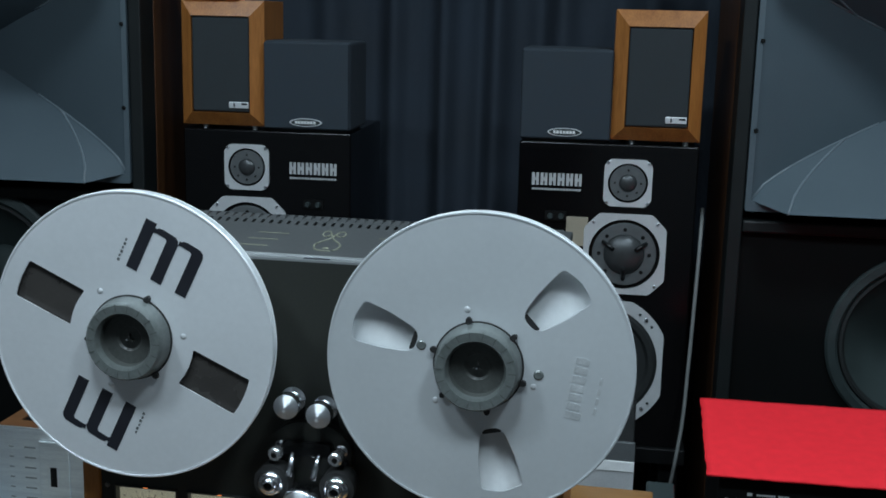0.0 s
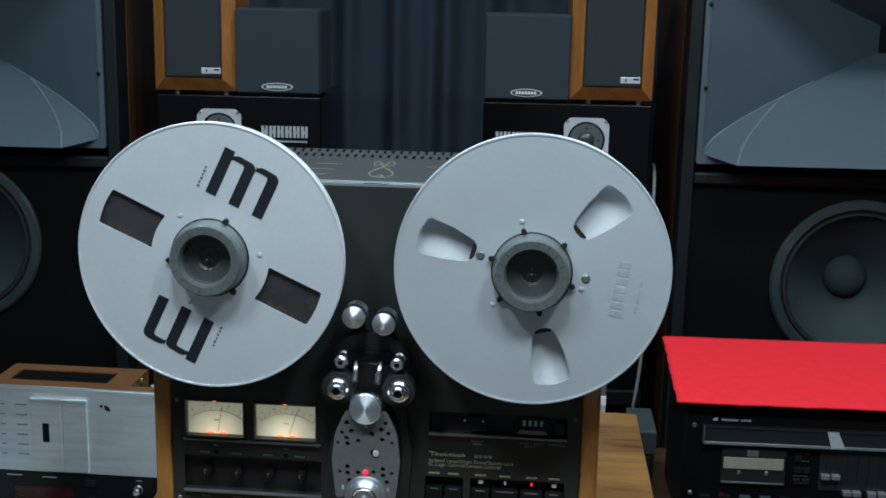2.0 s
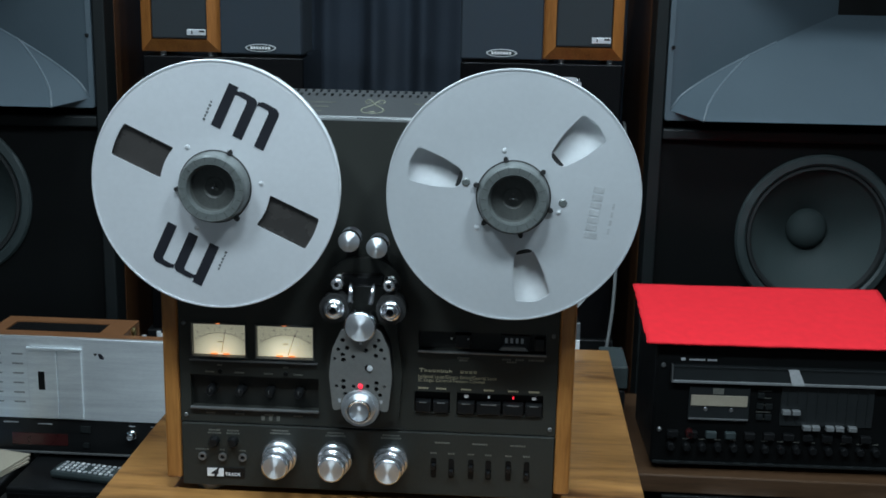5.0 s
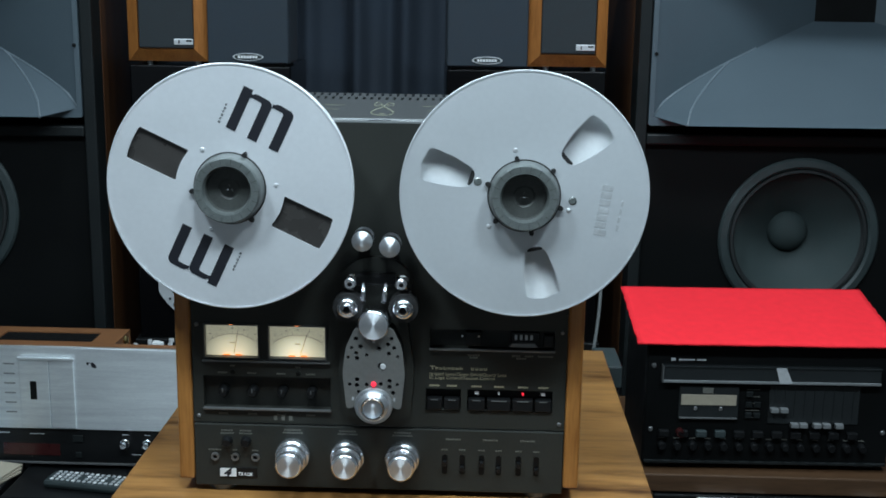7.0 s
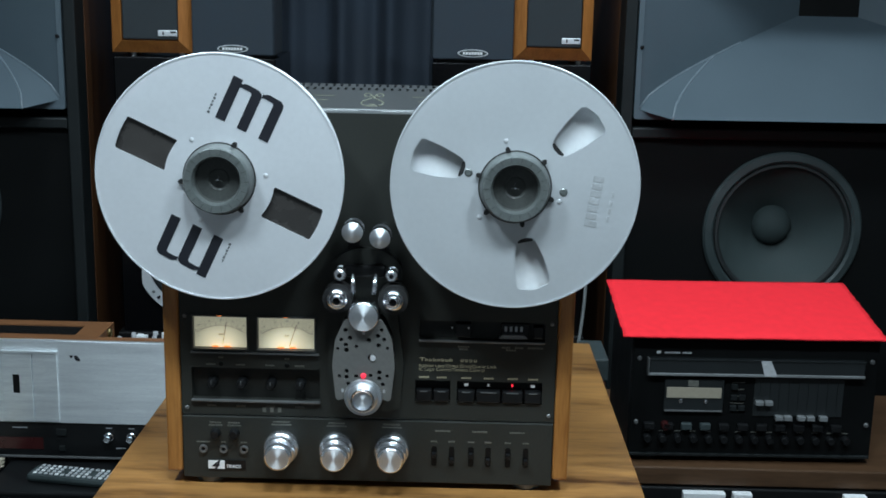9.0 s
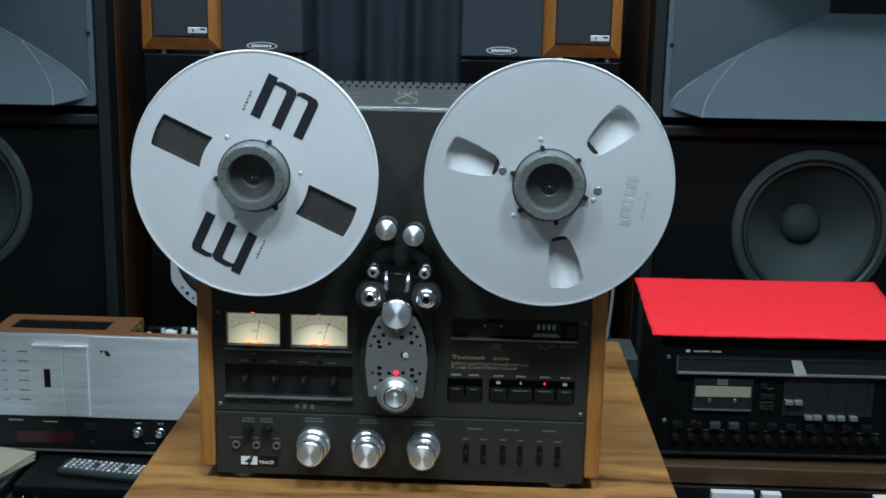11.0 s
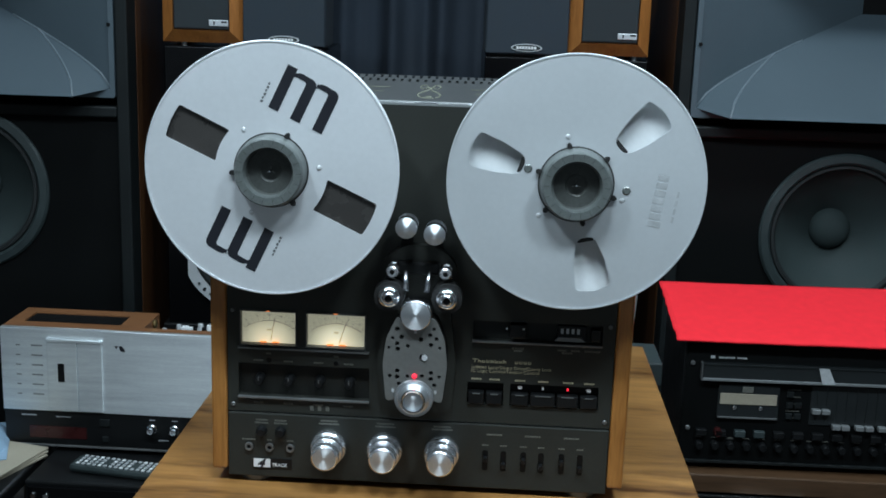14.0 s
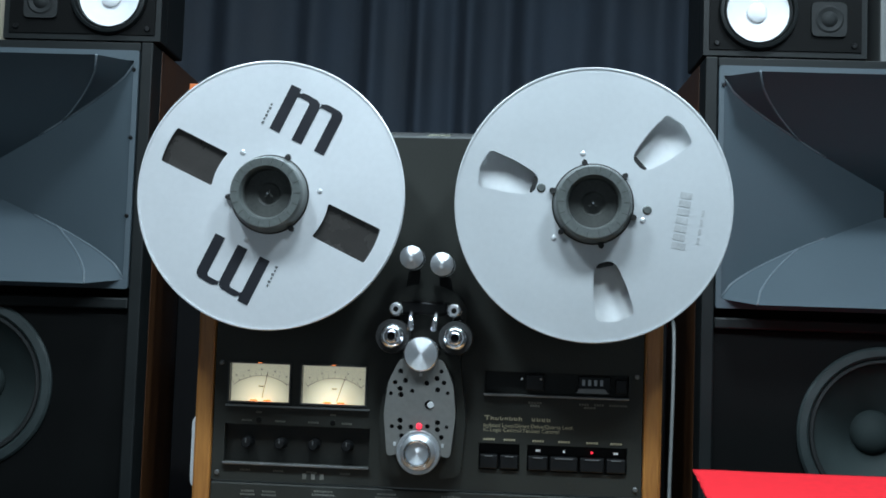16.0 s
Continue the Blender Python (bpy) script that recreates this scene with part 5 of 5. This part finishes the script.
part("pale_tab", plate([[(0.005, 0.1985), (0.024, 0.1985), (0.038, 0.170), (0.014, 0.170)]], -0.0175, -0.0167), M_PRINT_GREY, cas)
door = part("cassette_door", box(-0.172, -0.058, -0.006, 0.0, 0.098, 0.160, 0.002), M_SMOKED, cas, "smoked cassette door")
part("cassette", box(-0.168, -0.063, -0.0085, -0.006, 0.124, 0.144, 0.001), M_PAPER, door, "pale cassette behind the door")
part("door_notch", box(-0.128, -0.108, -0.0085, -0.006, 0.146, 0.157, 0.001), M_PRINT_DIM, door)
part("door_ledge", box(-0.170, -0.060, -0.0085, -0.006, 0.098, 0.101, 0.0005), M_EDGE, door)
for x in (-0.140, -0.092):
    part("cassette_hub", lathe([(0, -0.0095), (0.003, -0.0095), (0.004, -0.0085)], x, 0.118, 0, 12), M_CHROME, door)
part("level_display", box(0.000, 0.172, -0.003, 0.0, 0.090, 0.162, 0.001), M_SMOKED, cas, "dark level display")
for i in range(9):
    part("slider_slot", box(0.011 + i * 0.0185, 0.0125 + i * 0.0185, -0.0036, -0.003, 0.094, 0.158), M_FRAME_DARK, cas)
for x, z in ((0.010, 0.118), (0.028, 0.118), (0.050, 0.090), (0.067, 0.090), (0.093, 0.090), (0.111, 0.090), (0.135, 0.090)):
    sl = part("slider_cap", box(x - 0.008, x + 0.007, -0.016, -0.0037, z - 0.004, z + 0.004, 0.001), M_STRIP, cas, "pale slider cap")
rnd2 = random.Random(7)
for i in range(11):
    x = -0.198 + i * 0.036
    part("push_key", box(x - 0.010, x + 0.010, -0.012, 0.0, 0.064, 0.076, 0.0015), M_BASKET if i in (2, 3) else M_BLACK, cas)
for i in range(14):
    x = -0.2 + i * 0.0295
    part("small_knob", lathe([(0, -0.014), (0.006, -0.014), (0.0075, -0.011), (0.008, 0)], x, 0.046, 0, 18), M_BLACK, cas)
    part("lettering", bars(word(x, 0.0585, 0.012, 0.0018, 4), 0), M_PRINT_DIM, fp)
for i in range(5):
    part("display_key", box(-0.044 + (i % 2) * 0.016, -0.032 + (i % 2) * 0.016, -0.006, 0.0, 0.100 + (i // 2) * 0.020, 0.110 + (i // 2) * 0.020, 0.001), M_FRAME_DARK, cas)
    part("lettering", bars(word(-0.03, 0.1005 + i * 0.013, 0.026, 0.0016, 8), 0), M_PRINT_DIM, fp)
part("record_key", lathe([(0, -0.012), (0.007, -0.012), (0.008, 0)], -0.166, 0.0705, 0, 18), M_RED_DARK, cas)
for x in (-0.222, 0.222):
    for z in (0.195, 0.075):
        part("rack_screw", lathe([(0, -0.004), (0.003, -0.004), (0.0045, -0.002), (0.0045, 0)], x, z, 0, 14), M_EDGE, fp)


def felt():
    """Thick felt mat with slightly uneven edges."""
    rnd = random.Random(11)
    b = bmesh.new()
    nx, ny = 46, 34
    cs = [Vector((0.417, 0.800, 0.5570)), Vector((0.913, 0.812, 0.5570)), Vector((0.908, 1.072, 0.6010)), Vector((0.413, 1.052, 0.6010))]
    grid = []
    for j in range(ny + 1):
        r = []
        for i in range(nx + 1):
            u, v = i / nx, j / ny
            p = cs[0] * (1 - u) * (1 - v) + cs[1] * u * (1 - v) + cs[2] * u * v + cs[3] * (1 - u) * v
            e = 0.0012 if i in (0, nx) or j in (0, ny) else 0.0
            p.x += rnd.uniform(-e, e)
            p.y += rnd.uniform(-e, e)
            p.z += 0.0010 * noise.noise(p * 9)
            r.append(b.verts.new(p))
        grid.append(r)
    for a, c in zip(grid, grid[1:]):
        for i in range(nx):
            b.faces.new((a[i], a[i + 1], c[i + 1], c[i])).smooth = True
    g = bmesh.ops.extrude_face_region(b, geom=b.faces[:])
    for v in [e for e in g["geom"] if isinstance(e, bmesh.types.BMVert)]:
        v.co.z -= 0.0045
    bmesh.ops.recalc_face_normals(b, faces=b.faces[:])
    single("felt_mat", b, M_FELT, "bright red felt mat lying on the black cassette deck", "mat")


felt()


# ---------------------------------------------------------------- silver cassette deck and what stands round it
rk = thing("black_amplifier", "low black component carrying the silver cassette deck", "hi-fi component", pose(0, 0, 0))
part("case", box(-0.785, -0.40, 0.735, 1.10, 0.03, 0.240, 0.004), M_BLACK, rk)
part("front_panel", box(-0.778, -0.41, 0.728, 0.7345, 0.04, 0.232, 0.002), M_BLACK_GLOSS, rk)
for x in (-0.765, -0.740):
    part("chrome_socket", lathe([(0, 0.722), (0.005, 0.722), (0.006, 0.728)], x, 0.215, 0, 14), M_CHROME, rk)
for x in (-0.74, -0.45):
    for y in (0.78, 1.05):
        part("foot", box(x - 0.02, x + 0.02, y - 0.02, y + 0.02, 0.0, 0.0295), M_RUBBER, rk)

sd = thing("silver_cassette_deck", "silver-fronted cassette deck with a wooden case and black lower strip", "cassette deck", pose(-0.665, 0.88, 0.2405))
h0 = 0.2405
for x in (-0.09, 0.17):
    for y in (0.03, 0.13):
        part("foot", box(x - 0.02, x + 0.02, y - 0.012, y + 0.012, 0.0, 0.0085), M_RUBBER, sd)
part("bottom_trim", box(-0.215, 0.215, -0.004, 0.16, 0.009, 0.0135, 0.001), M_EDGE, sd)
part("chassis", box(-0.213, 0.213, 0.007, 0.158, 0.0138, 0.205), M_BLACK, sd)
lp = part("lower_strip", box(-0.214, 0.214, -0.002, 0.0065, 0.0140, 0.0845, 0.001), M_BLACK, sd, "black lower control strip")
fpn = part("front_plate", box(-0.2145, 0.2145, -0.006, 0.0065, 0.0850, 0.2545, 0.0012), M_BRUSHED, sd, "brushed silver front plate")
part("wooden_top", plate([[(-0.214, 0.007), (0.214, 0.007), (0.214, 0.030), (0.060, 0.030), (0.060, 0.135), (-0.214, 0.135)], rounded(rect(-0.185, 0.010, 0.040, 0.105), 0.004)], 0.0, 0.010), M_WOOD_CASE, sd, "brown wooden top board").matrix_local = Matrix(((1, 0, 0, 0), (0, 0, 1, 0), (0, -1, 0, 0.2540), (0, 0, 0, 1)))
gr_ = bmesh.new()
for i in range(14):
    y = 0.042 + i * 0.0045
    box(-0.184, 0.009, y, y + 0.0028, 0.2455, 0.2520, 0.0005, gr_)
part("top_grille", gr_, M_RECESS, sd, "dark slotted top grille")
part("case_side", box(-0.214, -0.205, 0.0075, 0.135, 0.0140, 0.2435, 0.001), M_WOOD_CASE, sd)
part("case_back", box(-0.204, 0.060, 0.127, 0.135, 0.206, 0.2435, 0.001), M_WOOD_CASE, sd)
part("case_inner_side", box(0.052, 0.060, 0.032, 0.126, 0.206, 0.2435, 0.001), M_WOOD_CASE, sd)
ex = part("open_electronics", box(0.064, 0.212, 0.034, 0.150, 0.2055, 0.214, 0.001), M_BASKET, sd, "exposed circuit tray with small parts")
rnd3 = random.Random(3)
for i in range(26):
    x, y = rnd3.uniform(0.072, 0.2), rnd3.uniform(0.04, 0.14)
    r = rnd3.uniform(0.003, 0.007)
    hgt = rnd3.uniform(0.008, 0.024)
    bb = bmesh.new()
    if i % 2:
        box(x - r, x + r, y - r, y + r * 1.4, 0.214, 0.214 + hgt, 0.0008, bb)
    else:
        lathe([(0, -hgt), (r * 0.9, -hgt), (r, -hgt + 0.001), (r, 0)], 0, 0, 0, 14, bb, pose(x, y, 0.214, -90, 0, 0))
    part("small_component", bb, rnd3.choice((M_SILVER, M_BLACK, M_PRINT_GREY, M_WHITE)), ex)
bb = lathe([(0, -0.052), (0.003, -0.051), (0.0055, -0.046), (0.0055, -0.040), (0.003, -0.036), (0.003, -0.012), (0.008, -0.008), (0.008, 0)], 0, 0, 0, 18, None, pose(0.076, 0.05, 0.214, -90, 0, 0))
part("brass_post", bb, M_BRASS, ex, "small brass post")

def two_step(x0, x1):
    return box(x0, x1, -0.0105, -0.0060, 0.0885, 0.2290, 0.001)
dr = part("cassette_flap", two_step(-0.121, -0.062), M_BRUSHED, sd, "silver cassette flap with a dark window")
part("cassette_window", box(-0.1000, -0.0870, -0.0112, -0.0106, 0.148, 0.186, 0.0004), M_RECESS, dr)
part("second_flap", two_step(-0.0600, -0.0120), M_BRUSHED, sd)
part("flap_ledge", box(-0.122, -0.011, -0.0125, -0.0060, 0.2295, 0.2350, 0.001), M_BRUSHED, sd)
for i in range(6):
    z = 0.218 - i * 0.020
    part("key_legend", box(-0.153, -0.131, -0.0064, -0.0060, z, z + 0.0030), M_STRIP, fpn)
    part("key_legend", box(-0.184, -0.175, -0.0064, -0.0060, z, z + 0.0024), M_STRIP, fpn)
part("maker_mark", plate([[(0.012, 0.226), (0.020, 0.226), (0.016, 0.220)], ], -0.0066, -0.0060), M_LOGO_BLACK, fpn)
part("maker_mark", plate([rounded([(0.021, 0.226), (0.027, 0.226), (0.033, 0.219), (0.033, 0.214), (0.024, 0.216)], 0.002)], -0.0066, -0.0060), M_LOGO_BLACK, fpn)
for x in (0.083, 0.128):
    k = part("level_knob", lathe([(0, -0.022), (0.006, -0.022), (0.0075, -0.019), (0.0078, -0.009), (0.0098, -0.0075), (0.0098, -0.002)], x, 0.0580, 0, 28), M_CHROME, lp, "small silver knob")
    part("lettering", bars(word(x, 0.0750, 0.012, 0.0018, 4), -0.002), M_PRINT_GREY, lp)
part("lettering", bars(word(0.105, 0.0330, 0.020, 0.0018, 6) + word(-0.165, 0.0740, 0.030, 0.0026, 9) + word(-0.095, 0.0725, 0.030, 0.0018, 9), -0.002), M_PRINT_GREY, lp)
part("red_display", box(-0.165, -0.050, -0.0030, -0.0020, 0.0270, 0.0520, 0.0006), M_RED_DARK, lp, "dark red display window")
part("key", box(-0.018, -0.006, -0.0060, -0.0020, 0.0250, 0.0360, 0.0008), M_FRAME_DARK, lp)
part("key", box(-0.022, -0.002, -0.0060, -0.0020, 0.0580, 0.0720, 0.0008), M_FRAME_DARK, lp)


# remote control
rm = thing("remote_control", "dark remote control with pale buttons lying on the black component", "remote control", pose(-0.622, 0.793, 0.2402, 0, 0, -9))
part("body", box(-0.093, 0.093, -0.027, 0.027, 0.0, 0.017, 0.007), M_BASKET, rm)
for i in range(15):
    for j in range(4):
        if (i, j) in ((5, 1), (5, 2), (10, 1), (10, 2)):
            continue
        part("button", box(-0.080 + i * 0.0112, -0.0735 + i * 0.0112, -0.021 + j * 0.0115, -0.0145 + j * 0.0115, 0.0165, 0.0192, 0.001), M_PRINT_GREY if (i * 3 + j) % 4 else M_WHITE, rm)


# papers and a plastic bag on a low stool
stl = thing("low_stool", "low dark wooden stool with papers on it", "stool", pose(-0.985, 0.74, 0))
part("seat", box(-0.19, 0.19, -0.16, 0.16, 0.215, 0.245, 0.006), M_BLACK, stl)
for sx in (-1, 1):
    for sy in (-1, 1):
        part("leg", box(sx * 0.16 - 0.015, sx * 0.16 + 0.015, sy * 0.13 - 0.015, sy * 0.13 + 0.015, 0.0, 0.2145, 0.003), M_SHELF, stl)
for i in range(3):
    single("paper_folder", box(-0.15, 0.15, -0.11, 0.11, 0.0, 0.0038, 0.0006), M_PAPER, "worn buff paper folder lying on a stool", "folder", pose(-0.935 + 0.004 * i, 0.735, 0.2452 + 0.0042 * i, 0, 0, 70 + 3 * i), "paper folders")


def bag():
    rnd = random.Random(5)
    b = bmesh.new()
    n = 26
    grid = []
    for j in range(n + 1):
        r = []
        for i in range(n + 1):
            u, v = i / n - 0.5, j / n - 0.5
            d = max(0.0, 1 - (abs(2 * u) ** 3 + abs(2 * v) ** 3))
            p = Vector((u * 0.24, v * 0.20, 0.002 + 0.085 * d * (0.7 + 0.3 * noise.noise(Vector((u * 5, v * 5, 2)))) + 0.012 * d * noise.noise(Vector((u * 14, v * 14, 7)))))
            r.append(b.verts.new(p))
        grid.append(r)
    for a, c in zip(grid, grid[1:]):
        for i in range(n):
            b.faces.new((a[i], a[i + 1], c[i + 1], c[i]))
    g = bmesh.ops.extrude_face_region(b, geom=b.faces[:])
    for v in [e for e in g["geom"] if isinstance(e, bmesh.types.BMVert)]:
        v.co.z = 0.0004
    bmesh.ops.recalc_face_normals(b, faces=b.faces[:])
    single("plastic_bag", b, M_BAG, "crumpled pale blue plastic bag on the paper folders", "bag", pose(-0.985, 0.835, 0.2578, 0, 0, 20))


bag()

# silver box behind the table
sb = thing("silver_component", "silver-fronted component standing behind the table", "hi-fi component", pose(0.17, 0.93, 0))
part("case", box(-0.13, 0.13, 0.004, 0.25, 0.37, 0.545, 0.003), M_BLACK, sb)
part("front_plate", box(-0.132, 0.132, -0.004, 0.0035, 0.37, 0.4965, 0.001), M_SILVER, sb)
part("bright_strip", box(-0.132, 0.132, -0.006, 0.0035, 0.497, 0.5155, 0.001), M_WHITE, sb, "bright white strip")
part("grey_band", box(-0.132, 0.132, -0.004, 0.0035, 0.516, 0.55, 0.001), M_RING, sb, "dull grey upper band")
for sx in (-1, 1):
    for y in (0.02, 0.22):
        part("leg", box(sx * 0.11 - 0.012, sx * 0.11 + 0.012, y, y + 0.02, 0.0, 0.3695), M_BLACK, sb)

gb = thing("dark_bin", "slim dark plastic bin with a grey lid behind the walnut table", "bin", pose(0.342, 0.650, 0))
part("body", box(-0.019, 0.019, -0.052, 0.052, 0.0, 0.535, 0.006), M_BLACK, gb)
part("lid", box(-0.021, 0.021, -0.055, 0.055, 0.5355, 0.575, 0.003), M_BASKET, gb, "flat grey lid")
